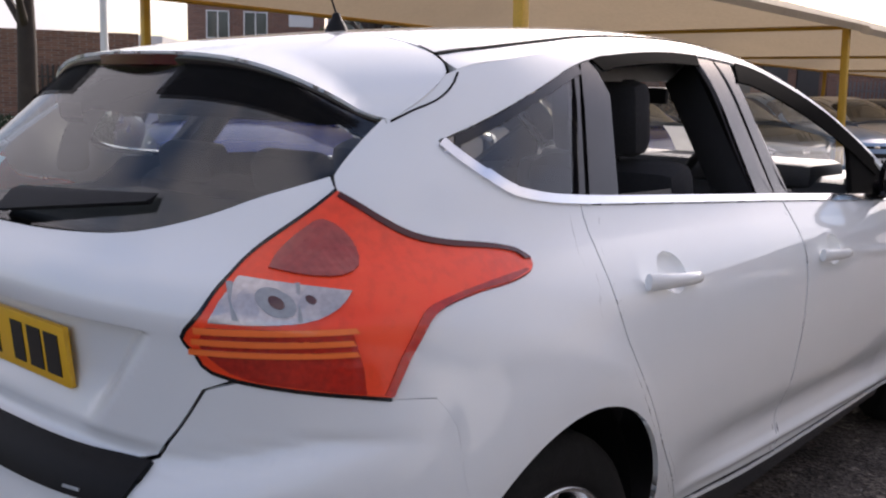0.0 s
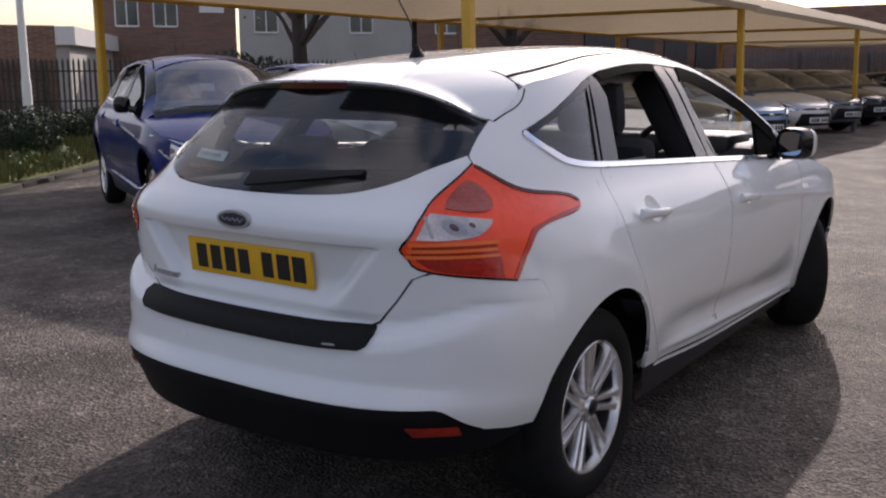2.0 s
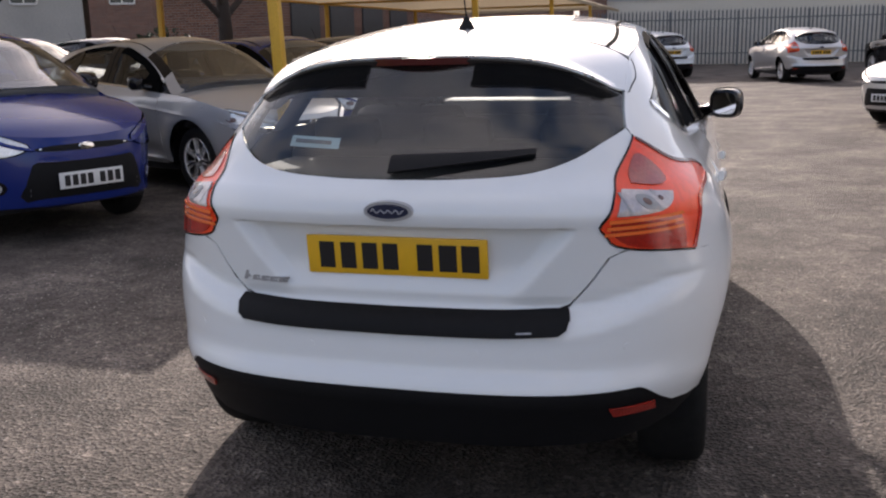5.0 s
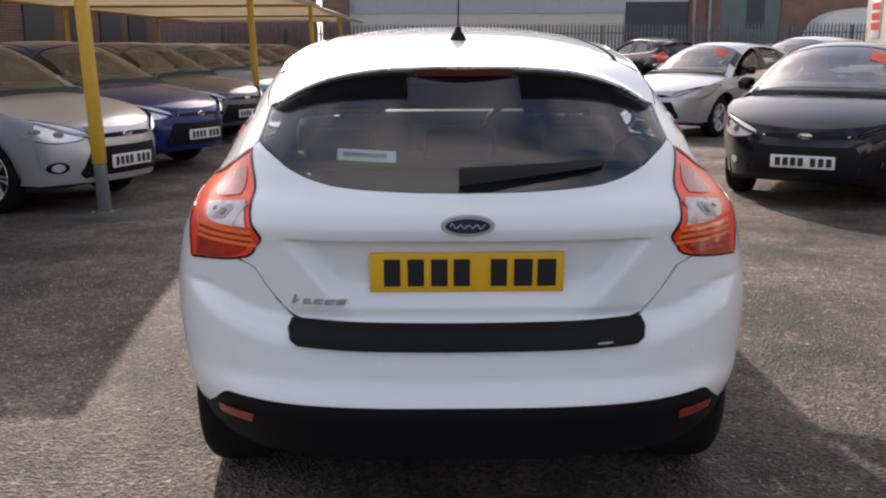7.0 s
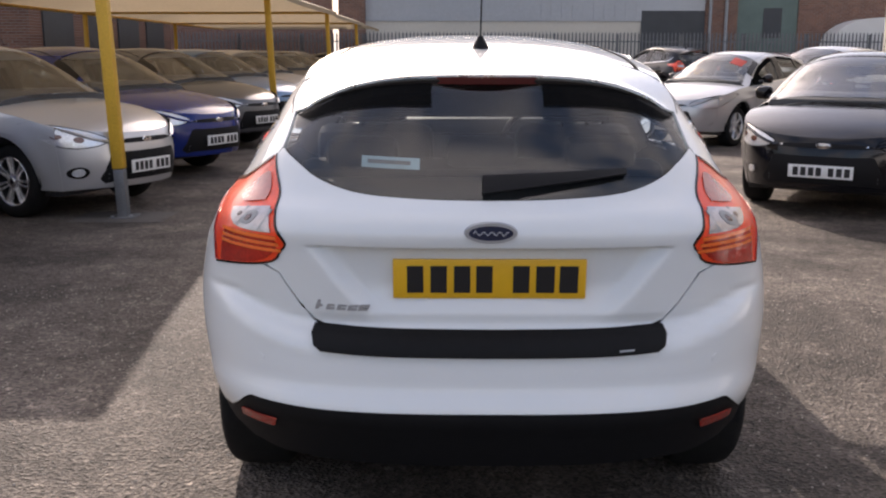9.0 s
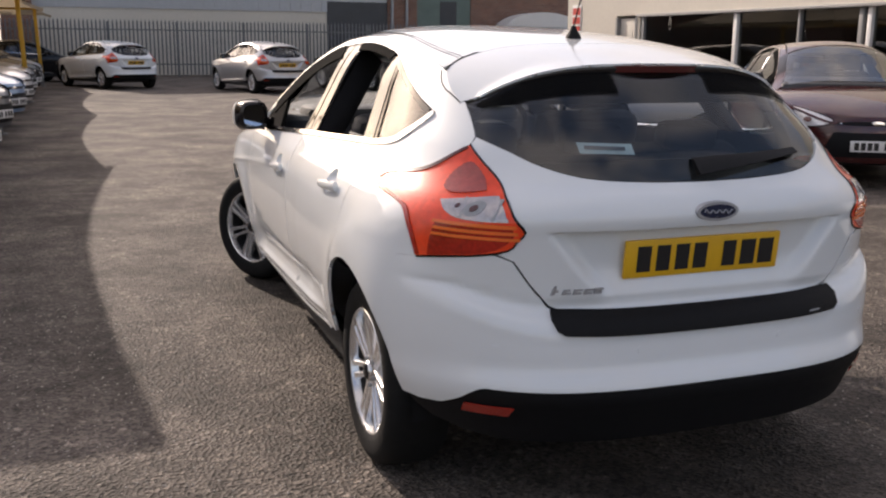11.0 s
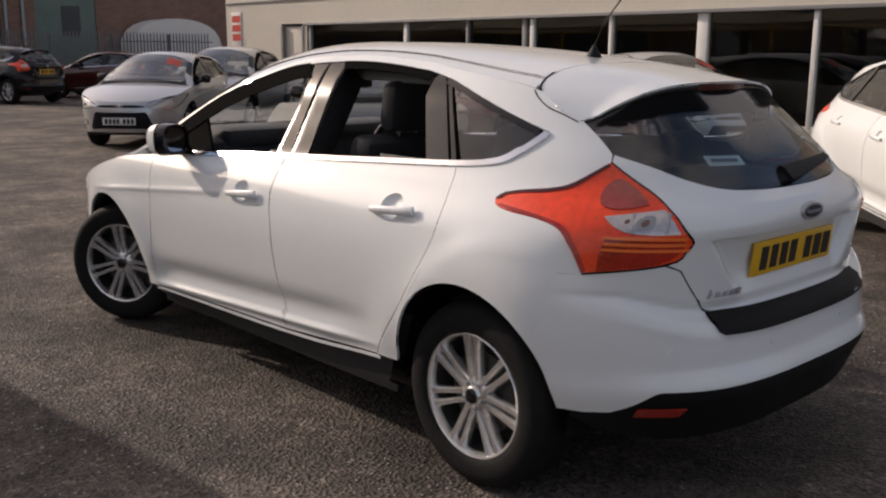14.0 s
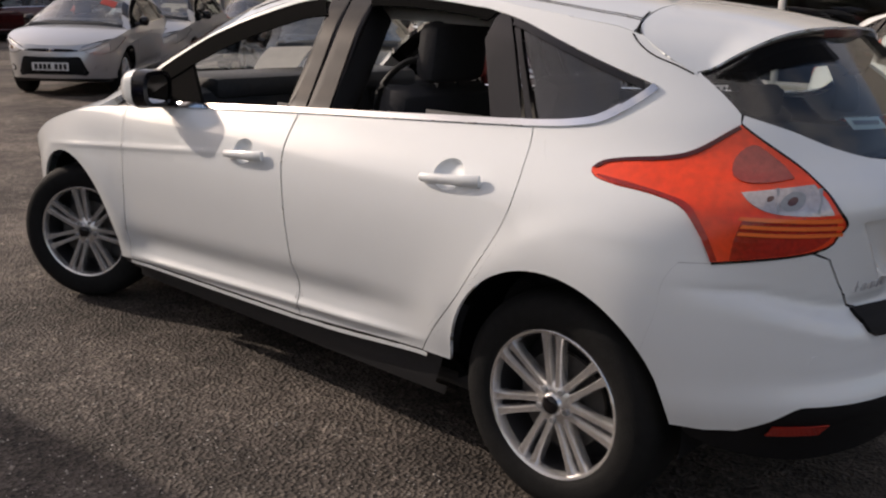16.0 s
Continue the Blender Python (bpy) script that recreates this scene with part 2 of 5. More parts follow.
def box(bm, lo, hi, m=None, bevel=0.0):
    """Adds a box between two corners, moved by m, with its edges rounded."""
    lo, hi = Vector(lo), Vector(hi)
    t = Matrix.Translation((lo + hi) / 2) @ Matrix.Diagonal((*(hi - lo), 1))
    made = bmesh.ops.create_cube(bm, size=1, matrix=(m or Matrix()) @ t)["verts"]
    if bevel:
        edges = list({e for v in made for e in v.link_edges})
        bmesh.ops.bevel(bm, geom=edges, offset=bevel, segments=2, affect="EDGES", profile=.5)
    return bm


def boxed(lo, hi, m=None, bevel=0.0):
    return box(bmesh.new(), lo, hi, m, bevel)


def tube(bm, pts, r, seg=10, closed=False, r_end=None):
    """Adds a round bar along points."""
    pts = [Vector(p) for p in pts]
    n = len(pts)
    rings = []
    up = Vector((0, 0, 1))
    for i, p in enumerate(pts):
        a, c = (pts[(i - 1) % n], pts[(i + 1) % n]) if closed else (pts[max(i - 1, 0)], pts[min(i + 1, n - 1)])
        d = (c - a).normalized()
        u = d.cross(up if abs(d.z) < .9 else Vector((1, 0, 0))).normalized()
        w = d.cross(u)
        rr = r if r_end is None else r + (r_end - r) * i / max(n - 1, 1)
        rings.append([bm.verts.new(p + rr * (math.cos(k * math.tau / seg) * u + math.sin(k * math.tau / seg) * w)) for k in range(seg)])
    for i in range(n if closed else n - 1):
        a, c = rings[i], rings[(i + 1) % n]
        for k in range(seg):
            bm.faces.new((a[k], a[(k + 1) % seg], c[(k + 1) % seg], c[k]))
    if not closed:
        bm.faces.new(rings[0][::-1])
        bm.faces.new(rings[-1])
    bmesh.ops.recalc_face_normals(bm, faces=bm.faces)
    return bm


def lathe(bm, profile, seg=40, m=None):
    """Turns a profile of (radius, along) about the x axis."""
    m = m or Matrix()
    rings = [[bm.verts.new(m @ Vector((a, r * math.cos(k * math.tau / seg), r * math.sin(k * math.tau / seg)))) for k in range(seg)] for r, a in profile]
    for a, c in zip(rings, rings[1:]):
        for k in range(seg):
            bm.faces.new((a[k], a[(k + 1) % seg], c[(k + 1) % seg], c[k]))
    bmesh.ops.recalc_face_normals(bm, faces=bm.faces)
    return bm


def smooth_line(pts, step=.02):
    """A curve through points, at even steps (Catmull-Rom)."""
    p = np.array(pts, float)
    if len(p) == 2:
        n = max(int(np.linalg.norm(p[1] - p[0]) / step), 1)
        return [tuple(p[0] + (p[1] - p[0]) * k / n) for k in range(n + 1)]
    q = np.vstack([2 * p[0] - p[1], p, 2 * p[-1] - p[-2]])
    out = []
    for i in range(1, len(q) - 2):
        n = max(int(np.linalg.norm(q[i + 1] - q[i]) / step), 1)
        for k in range(n):
            t = k / n
            out.append(tuple(.5 * (2 * q[i] + (q[i + 1] - q[i - 1]) * t + (2 * q[i - 1] - 5 * q[i] + 4 * q[i + 1] - q[i + 2]) * t * t
                                   + (3 * q[i] - q[i - 1] - 3 * q[i + 1] + q[i + 2]) * t ** 3)))
    return out + [tuple(p[-1])]


def loop_of(*lines):
    """Joins lines end to end into one closed outline."""
    out = []
    for line in lines:
        for p in line:
            if not out or math.dist(p, out[-1]) > 1e-4:
                out.append(tuple(p))
    if math.dist(out[0], out[-1]) < 1e-4:
        out.pop()
    return out


def inside(pts, outline):
    """Which points lie inside an outline."""
    pts, o = np.asarray(pts, float), np.asarray(outline, float)
    odd = np.zeros(len(pts), bool)
    for a, c in zip(o, np.roll(o, -1, 0)):
        cross = (a[1] > pts[:, 1]) != (c[1] > pts[:, 1])
        with np.errstate(divide="ignore", invalid="ignore"):
            odd ^= cross & (pts[:, 0] < (c[0] - a[0]) * (pts[:, 1] - a[1]) / (c[1] - a[1]) + a[0])
    return odd


def inset(outline, d):
    """Draws an outline in by d."""
    o = np.asarray(outline, float)
    area = np.sum(o[:, 0] * np.roll(o[:, 1], -1) - np.roll(o[:, 0], -1) * o[:, 1])
    t = np.roll(o, -1, 0) - np.roll(o, 1, 0)
    t /= np.linalg.norm(t, axis=1, keepdims=True) + 1e-9
    nrm = np.stack([-t[:, 1], t[:, 0]], -1) * (1 if area > 0 else -1)
    return [tuple(p) for p in o + nrm * d]


def patch(outline, surface, step=.03, gap=.0, lip=.012, flip=False, lift=0.0, holes=(), more=()):
    """A skin cut out of a surface: outline and holes in the surface's chart, with its rim turned inwards by lip."""
    from mathutils import geometry
    outer = inset(outline, gap) if gap else list(outline)
    loops = [outer] + [list(h) for h in holes]
    pts, edges = [], []
    for lp in loops:
        n0 = len(pts)
        pts += lp
        edges += [(n0 + k, n0 + (k + 1) % len(lp)) for k in range(len(lp))]
    o = np.array(outer)
    lo, hi = o.min(0), o.max(0)
    gx, gy = np.meshgrid(np.arange(lo[0] + step * .5, hi[0], step), np.arange(lo[1] + step * .5, hi[1], step))
    grid = np.stack([gx.ravel(), gy.ravel()], -1)
    if len(grid):
        keep = inside(grid, outer)
        for h in holes:
            keep &= ~inside(grid, h)
        grid = grid[keep]
        rim = np.array(pts)
        if len(grid):
            near = np.min(((grid[:, None] - rim[None]) ** 2).sum(-1), 1)
            grid = grid[near > (.45 * step) ** 2]
    if len(more):
        # closer rows of points along a crease
        rows = np.array(more, float)
        rows = rows[inside(rows, outer)]
        grid = grid[np.min(((grid[:, None] - rows[None]) ** 2).sum(-1), 1) > (.3 * step) ** 2]
        grid = np.vstack([grid, rows])
    allp = [Vector(p) for p in pts] + [Vector(p) for p in grid]
    v2, _, f2, *_ = geometry.delaunay_2d_cdt(allp, edges, [], 0, 1e-6)
    v2 = np.array([tuple(v) for v in v2])
    cen = np.array([v2[list(t)].mean(0) for t in f2])
    ok = inside(cen, outer)
    for h in holes:
        ok &= ~inside(cen, h)
    p3 = np.asarray(surface(v2[:, 0], v2[:, 1]), float)
    e = 1e-3
    du = np.asarray(surface(v2[:, 0] + e, v2[:, 1])) - np.asarray(surface(v2[:, 0] - e, v2[:, 1]))
    dv = np.asarray(surface(v2[:, 0], v2[:, 1] + e)) - np.asarray(surface(v2[:, 0], v2[:, 1] - e))
    nrm = np.cross(du, dv)
    nrm /= np.linalg.norm(nrm, axis=1, keepdims=True) + 1e-12
    if flip:
        nrm = -nrm
    p3 = p3 + nrm * lift
    bm = bmesh.new()
    skin_normal = bm.verts.layers.float_vector.new("skin_normal")
    vs = [bm.verts.new(p) for p in p3]
    for v, d in zip(vs, np.nan_to_num(nrm)):
        v[skin_normal] = d
    faces = [t for t, k in zip(f2, ok) if k]
    for t in faces:
        a, c, d = (p3[i] for i in t)
        turn = np.dot(np.cross(c - a, d - a), nrm[t[0]]) > 0
        bm.faces.new([vs[i] for i in (t if turn else t[::-1])])
    if lip:
        count = {}
        for t in faces:
            for i, j in ((t[0], t[1]), (t[1], t[2]), (t[2], t[0])):
                count[frozenset((i, j))] = count.get(frozenset((i, j)), 0) + 1
        top, low = {}, {}
        for key, c in count.items():
            if c == 1:
                for i in key:
                    if i not in top:
                        top[i], low[i] = bm.verts.new(p3[i]), bm.verts.new(p3[i] - nrm[i] * lip)
                i, j = key
                bm.faces.new((top[i], top[j], low[j], low[i]))
    for v in [v for v in bm.verts if not v.link_faces]:
        bm.verts.remove(v)
    return bm


def strip(line, surface, width, flip=False, lift=.004, thick=.004):
    """A moulding of even width along a line in a surface's chart."""
    c = np.array(line, float)
    t = np.gradient(c, axis=0)
    t /= np.linalg.norm(t, axis=1, keepdims=True) + 1e-9
    side = np.stack([-t[:, 1], t[:, 0]], -1) * width / 2
    out = [tuple(p) for p in c + side] + [tuple(p) for p in (c - side)[::-1]]
    return patch(out, surface, step=max(width, .02), lip=thick + lift, flip=flip, lift=lift)


# ---- body surface of the white hatchback: plan contours stacked by height ----
def curve(x, knots):
    """A smooth curve through knots (x, y), by cubic Hermite pieces."""
    k = np.array(knots, float)
    s = np.gradient(k[:, 1], k[:, 0])
    x = np.clip(np.asarray(x, float), k[0, 0], k[-1, 0])
    i = np.clip(np.searchsorted(k[:, 0], x) - 1, 0, len(k) - 2)
    h = k[i + 1, 0] - k[i, 0]
    t = (x - k[i, 0]) / h
    return (k[i, 1] * (1 + 2 * t) * (1 - t) ** 2 + s[i] * h * t * (1 - t) ** 2
            + k[i + 1, 1] * t * t * (3 - 2 * t) - s[i + 1] * h * t * t * (1 - t))


REAR = [(.15, .12), (.25, .06), (.36, .012), (.43, -.014), (.452, -.013), (.472, -.006), (.492, .004), (.51, .011), (.535, .014), (.57, .018), (.61, .024), (.64, .045), (.66, .078), (.7, .075), (.78, .066), (.86, .054),
        (.93, .042), (.97, .065), (1.0, .1), (1.1, .18), (1.2, .28), (1.3, .385), (1.4, .49)]
CORNERS = [(.15, .12), (.25, .06), (.36, .012), (.43, -.010), (.455, -.008), (.48, .0), (.51, .004), (.58, .009), (.66, .026), (.74, .048), (.8, .062), (.86, .054),
           (.93, .042), (.97, .065), (1.0, .1), (1.1, .18), (1.2, .28), (1.3, .385), (1.4, .49)]
HALF = [(.15, .79), (.25, .825), (.35, .838), (.45, .859), (.58, .877), (.7, .885), (.8, .880), (.89, .858), (.97, .808), (1.01, .778),
        (1.05, .754), (1.1, .73), (1.18, .688), (1.25, .652), (1.3, .622), (1.36, .578), (1.42, .52)]
ROOF = [(.36, 1.325), (.6, 1.366), (.94, 1.408), (1.4, 1.448), (1.9, 1.468), (2.3, 1.458), (2.6, 1.4), (3.0, 1.215), (3.4, 1.03)]
CORNER, POWER, AXLE_R, AXLE_F, WHEEL = .82, 3.1, .745, 3.395, .316


def taper(y):
    """How far the sides draw in towards the nose."""
    a = np.clip((np.asarray(y, float) - 3.0) / 1.37, 0, 1)
    return (1 - a ** 3.2) ** (1 / 2.4) * (1 - .02 * np.clip((y - 1.6) / 1.4, 0, 1))


def flare(y, z):
    """The swelling round the wheels."""
    out = 0
    # a crisp swage sweeps over the rear wheel
    s = np.clip((.53 - np.hypot(y - .58, z - .38)) / .09, 0, 1)
    out = out + .010 * s * s * (3 - 2 * s) * np.clip((y - .2) / .3, 0, 1)
    for c, r0, high in ((AXLE_R, .40, .010), (AXLE_F, .40, .02)):
        r = np.hypot(y - c, z - WHEEL)
        out = out + high * np.exp(-((r - r0) / .10) ** 2) * np.clip((z - .2) / .2, 0, 1)
    return out


def hollow(y, z):
    """The doors are drawn in above the sill and stand out again at its edge."""
    zc = .405 - .05 * (np.asarray(y, float) - 1.5)
    along = np.clip((y - 1.15) / .35, 0, 1) * np.clip((3.0 - y) / .25, 0, 1)
    return along * (.013 * np.exp(-((z - zc + .030) / .015) ** 2) - .018 * np.exp(-((z - zc - .045) / .05) ** 2))


def swage(y, z):
    """A soft crease from the front wing into the front door."""
    y = np.asarray(y, float)
    high = .745 + (3.3 - y) * .0845
    return .0055 * np.exp(-((z - high) / .013) ** 2) * np.clip((y - 2.1) / .35, 0, 1) * np.clip((3.6 - y) / .3, 0, 1)


def tail_y(q, z):
    """Where the contour at a height begins: the ledge over the bumper runs out into the rounded corners."""
    w = np.clip((q - .45) / .4, 0, 1)
    w = w * w * (3 - 2 * w)
    climb = np.clip((q - .26) / .4, 0, 1)
    lifted = z - .065 * climb * climb * (3 - 2 * climb) * np.clip((z - .5) / .12, 0, 1) * np.clip((.80 - z) / .08, 0, 1)
    return curve(lifted, REAR) * (1 - w) + curve(z, CORNERS) * w


def side_x(y, z):
    """Half width of the body at a place on its side or round its rear corner."""
    yr = tail_y(q_side(y, z), z)
    a = np.clip(1 - (y - yr) / CORNER, 0, 1)
    blend = np.clip((y - yr) / .5, 0, 1)
    return curve(z, HALF) * (1 - a ** POWER) ** (1 / POWER) * taper(y) + flare(y, z) * blend + hollow(y, z) + swage(y, z)


def ease(t):
    t = np.clip(t, 0, 1)
    return t * t * (3 - 2 * t)


def dent(x, z):
    """The hollow round the rear number plate."""
    edge = .32 + (z - .7) * .8
    return .040 * ease((z - .652) / .14) * (1 - ease((z - .877) / .011)) * ease((edge + .04 - np.abs(x)) / .08)


def shell(q, z):
    """A place on the body from its chart: q runs round from the middle of the rear (0) past the corner to the side, z is the height."""
    q, z = np.asarray(q, float), np.asarray(z, float)
    yr = tail_y(q, z)
    th = np.clip(q / 1.1, 0, 1) * np.pi / 2
    y = yr + CORNER * (1 - np.cos(th) ** (2 / POWER)) + np.maximum(q - 1.1, 0)
    x = np.where(q <= 1.1, curve(z, HALF) * np.sin(th) ** (2 / POWER) * taper(y) + flare(y, z) * np.clip((y - yr) / .5, 0, 1), side_x(y, z))
    return np.stack([x, y + dent(x, z), z], -1)


def q_side(y, z):
    """Chart coordinate of a place on the side at length y."""
    q = np.full(np.broadcast(y, z).shape, 1.0)
    for _ in range(7):
        a = (y - tail_y(q, z)) / CORNER
        q = np.where(a < 1, 1.1 * 2 / np.pi * np.arccos(np.clip(1 - a, 0, 1) ** (POWER / 2)), 1.1 + (a - 1) * CORNER)
    return q


def q_rear(x, z):
    """Chart coordinate of a place on the rear at half width x."""
    return 1.1 * 2 / np.pi * np.arcsin(np.clip(np.abs(x) / curve(z, HALF), 0, 1) ** (POWER / 2))


# lines on the side of the car, in (length, height)
WIN_LOW = [(.6, 1.18), (.632, 1.14), (.69, 1.095), (.75, 1.074), (.904, 1.056), (1.318, 1.033), (1.868, 1.004), (2.4, .973), (2.93, .94)]
WIN_TOP = [(.6, 1.18), (.74, 1.222), (.912, 1.277), (1.093, 1.333), (1.278, 1.364), (1.595, 1.387), (1.93, 1.378), (2.14, 1.346), (2.505, 1.232), (2.81, 1.08), (2.93, 1.01)]
SPOILER_SEAM = [(.5, 1.198), (.58, 1.23), (.64, 1.25), (.69, 1.277), (.73, 1.31)]
RAIL = [(.5, 1.2), (.6, 1.257), (.73, 1.31), (.9, 1.338), (1.1, 1.366), (1.28, 1.39), (1.6, 1.41), (1.93, 1.403), (2.14, 1.372), (2.5, 1.258), (2.81, 1.112), (3.05, .962), (3.2, .902)]
WING_TOP = [(2.93, .94), (3.2, .924), (3.5, .886), (3.8, .822), (4.1, .73), (4.3, .64)]
WING_LOW = [(2.93, .94), (3.2, .912), (3.45, .858), (3.7, .782), (3.9, .70), (4.1, .60), (4.3, .49)]
BONNET_MID = [(2.93, 1.09), (3.2, 1.04), (3.5, .952), (3.8, .855), (4.1, .76), (4.3, .665)]
LAMP = [(.38, 1.1), (.32, 1.062), (.232, 1.007), (.16, .955), (.122, .897), (.132, .862), (.166, .822), (.335, .793)]
LAMP_OUT = [(.335, .793), (.352, .828), (.372, .866), (.42, .915), (.5, .936), (.6, .946), (.66, .958), (.678, .977), (.655, .995), (.6, 1.008), (.5, 1.022), (.445, 1.042), (.38, 1.1)]
SHUT_REAR = [(.904, 1.056), (.887, 1.0), (.874, .884), (.91, .77), (1.025, .596), (1.16, .43), (1.215, .352)]
SHUT_MID = [(1.868, 1.004), (1.858, .864), (1.838, .733), (1.822, .55), (1.812, .4), (1.82, .312)]
SHUT_FRONT = [(2.93, .94), (2.905, .77), (2.924, .577), (2.946, .403), (2.952, .285)]


BUMPER_SEAM = smooth_line([(.4639, .5559), (.435, .66), (.428, .74), (.40, .789)], .02)


def chart(line):
    """Side lines (length, height) as chart coordinates of the shell."""
    a = np.array(line, float)
    return [tuple(p) for p in np.stack([q_side(a[:, 0], a[:, 1]), a[:, 1]], -1)]


def line(pts, step=.02):
    return smooth_line(pts, step)


def between(pts, y0, y1):
    """The piece of a line (length, height) from y0 to y1, cut at the ends."""
    p = np.array(smooth_line(pts, .01))
    z = lambda y: float(np.interp(y, p[:, 0], p[:, 1]))
    n = max(int(abs(y1 - y0) / .02), 1)
    return [(y, z(y)) for y in np.linspace(y0, y1, n + 1)]


def arch(c, a0, a1, rx=.352, rz=.372, zc=.332):
    """The wheel arch from one angle to another, in degrees from the rear, over the top."""
    return [(c - rx * math.cos(radians(a)), zc + rz * math.sin(radians(a))) for a in np.linspace(a0, a1, 28)]


def cup_line(y, z):
    """Rim of the finger recess behind a door handle."""
    return [(y + .056 * math.cos(a), z + .042 * math.sin(a)) for a in np.linspace(0, math.tau, 29)[:-1]]


def roof_skin(x, y):
    """Height of the roof and windscreen over the plan."""
    x, y = np.asarray(x, float), np.asarray(y, float)
    yy = np.maximum(y, .5)
    zr = curve(yy, RAIL)
    xr = side_x(yy, zr)
    top = curve(y, ROOF)
    p = np.clip(3.2 - (y - .7) * .35, 2.2, 3.2)
    return np.stack([x, y, top - (top - zr) * np.abs(x / xr) ** p], -1)


def rail_x(y):
    return float(side_x(max(y, .5), curve(max(y, .5), RAIL)))


def alloy_wheel(m, parent, name="wheel", fine=True):
    """A tyre on a seven double-spoke alloy rim; its face looks along +x of m."""
    w = part(name, lathe(bmesh.new(), [(.0, -.075), (.10, -.085), (.19, -.12), (.195, -.19)], 32), DARK, parent)
    w.matrix_basis = m
    part("tyre", lathe(bmesh.new(), [(.206, -.012), (.214, .0), (.235, .007), (.265, .009), (.29, .002), (.305, -.012), (.313, -.03), (.316, -.06), (.317, -.1), (.316, -.14),
                                     (.313, -.17), (.3, -.195), (.25, -.205), (.206, -.19)], 56), RUBBER, w)
    bm = lathe(bmesh.new(), [(.208, -.012), (.214, -.003), (.210, .001), (.203, -.002), (.199, -.014), (.196, -.028)], 56)
    part("rim", bm, ALLOY, w)
    part("rim_barrel", lathe(bmesh.new(), [(.196, -.028), (.19, -.1), (.19, -.19)], 40), DARK, w)
    for k in range(7):
        for s in (-1, 1):
            bm = bmesh.new()
            a = radians(360 / 7 * k + 90) + s * .118
            i = radians(360 / 7 * k + 90) + s * .27
            p0 = Vector((-.02, .052 * math.cos(i), .052 * math.sin(i)))
            p1 = Vector((-.010, .2 * math.cos(a), .2 * math.sin(a)))
            d = (p1 - p0).normalized()
            u = Vector((1, 0, 0)).cross(d).normalized()
            rows = []
            for f, wd, dp in ((0, .0125, .03), (.35, .0112, .028), (.75, .0122, .026), (1, .0165, .026)):
                c = p0 + (p1 - p0) * f
                x = Vector((1, 0, 0))
                rows.append([bm.verts.new(v) for v in (c - u * wd - x * dp, c - u * wd * .9 - x * .003, c - u * wd * .62 + x * .003, c + u * wd * .62 + x * .003, c + u * wd * .9 - x * .003, c + u * wd - x * dp)])
            for r0, r1 in zip(rows, rows[1:]):
                for j in range(5):
                    bm.faces.new((r0[j], r0[j + 1], r1[j + 1], r1[j]))
            bmesh.ops.recalc_face_normals(bm, faces=bm.faces)
            part("spoke", bm, ALLOY, w)
    part("hub", lathe(bmesh.new(), [(.0, -.002), (.027, -.003), (.031, -.007), (.034, -.013), (.05, -.016), (.062, -.022), (.066, -.05)], 32), ALLOY, w)
    part("centre_cap", lathe(bmesh.new(), [(.0, .004), (.022, .003), (.027, -.001), (.028, -.006)], 24), GLOSS_TRIM, w)
    if fine:
        part("brake_disc", lathe(bmesh.new(), [(.05, -.062), (.075, -.06), (.138, -.06), (.14, -.07), (.06, -.08)], 40), WEATHERED, w, "dull grey brake disc")
    for k in range(5 if fine else 0):
        a = radians(72 * k + 54)
        mm = Matrix.Translation((0, .047 * math.cos(a), .047 * math.sin(a)))
        part("wheel_nut", lathe(bmesh.new(), [(.0, -.008), (.008, -.008), (.0095, -.02)], 8, mm), GALV, w)
    return w


def seat(parent, x, y, name="front_seat"):
    bm = boxed((x - .25, y - .25, .42), (x + .25, y + .3, .58), bevel=.05)
    s = part(name, bm, CLOTH, parent)
    part("backrest", boxed((-.24, -.07, 0), (.24, .07, .6), Matrix.Translation((x, y - .25, .52)) @ Matrix.Rotation(radians(14), 4, "X"), .05), CLOTH, s)
    part("headrest", boxed((-.14, -.05, 0), (.14, .045, .2), Matrix.Translation((x, y - .42, 1.115)) @ Matrix.Rotation(radians(8), 4, "X"), .04), CLOTH, s)
    for d in (-.05, .05):
        part("headrest_post", tube(bmesh.new(), [(x + d, y - .40, 1.06), (x + d, y - .42, 1.15)], .007, 8), CHROME, s)


def nose(x, z):
    """A place on the front of the car, in front view."""
    x, z = np.asarray(x, float), np.asarray(z, float)
    t = np.clip(np.abs(x) / (.98 * curve(z, HALF)), 0, 1)
    lean = curve(z, [(.15, .1), (.25, .04), (.4, .0), (.55, .005), (.66, .03), (.74, .07), (.85, .15)])
    return np.stack([x, 3.0 + 1.37 * (1 - t ** 2.4) ** (1 / 3.2) - lean * (1 - t ** 4), z], -1)


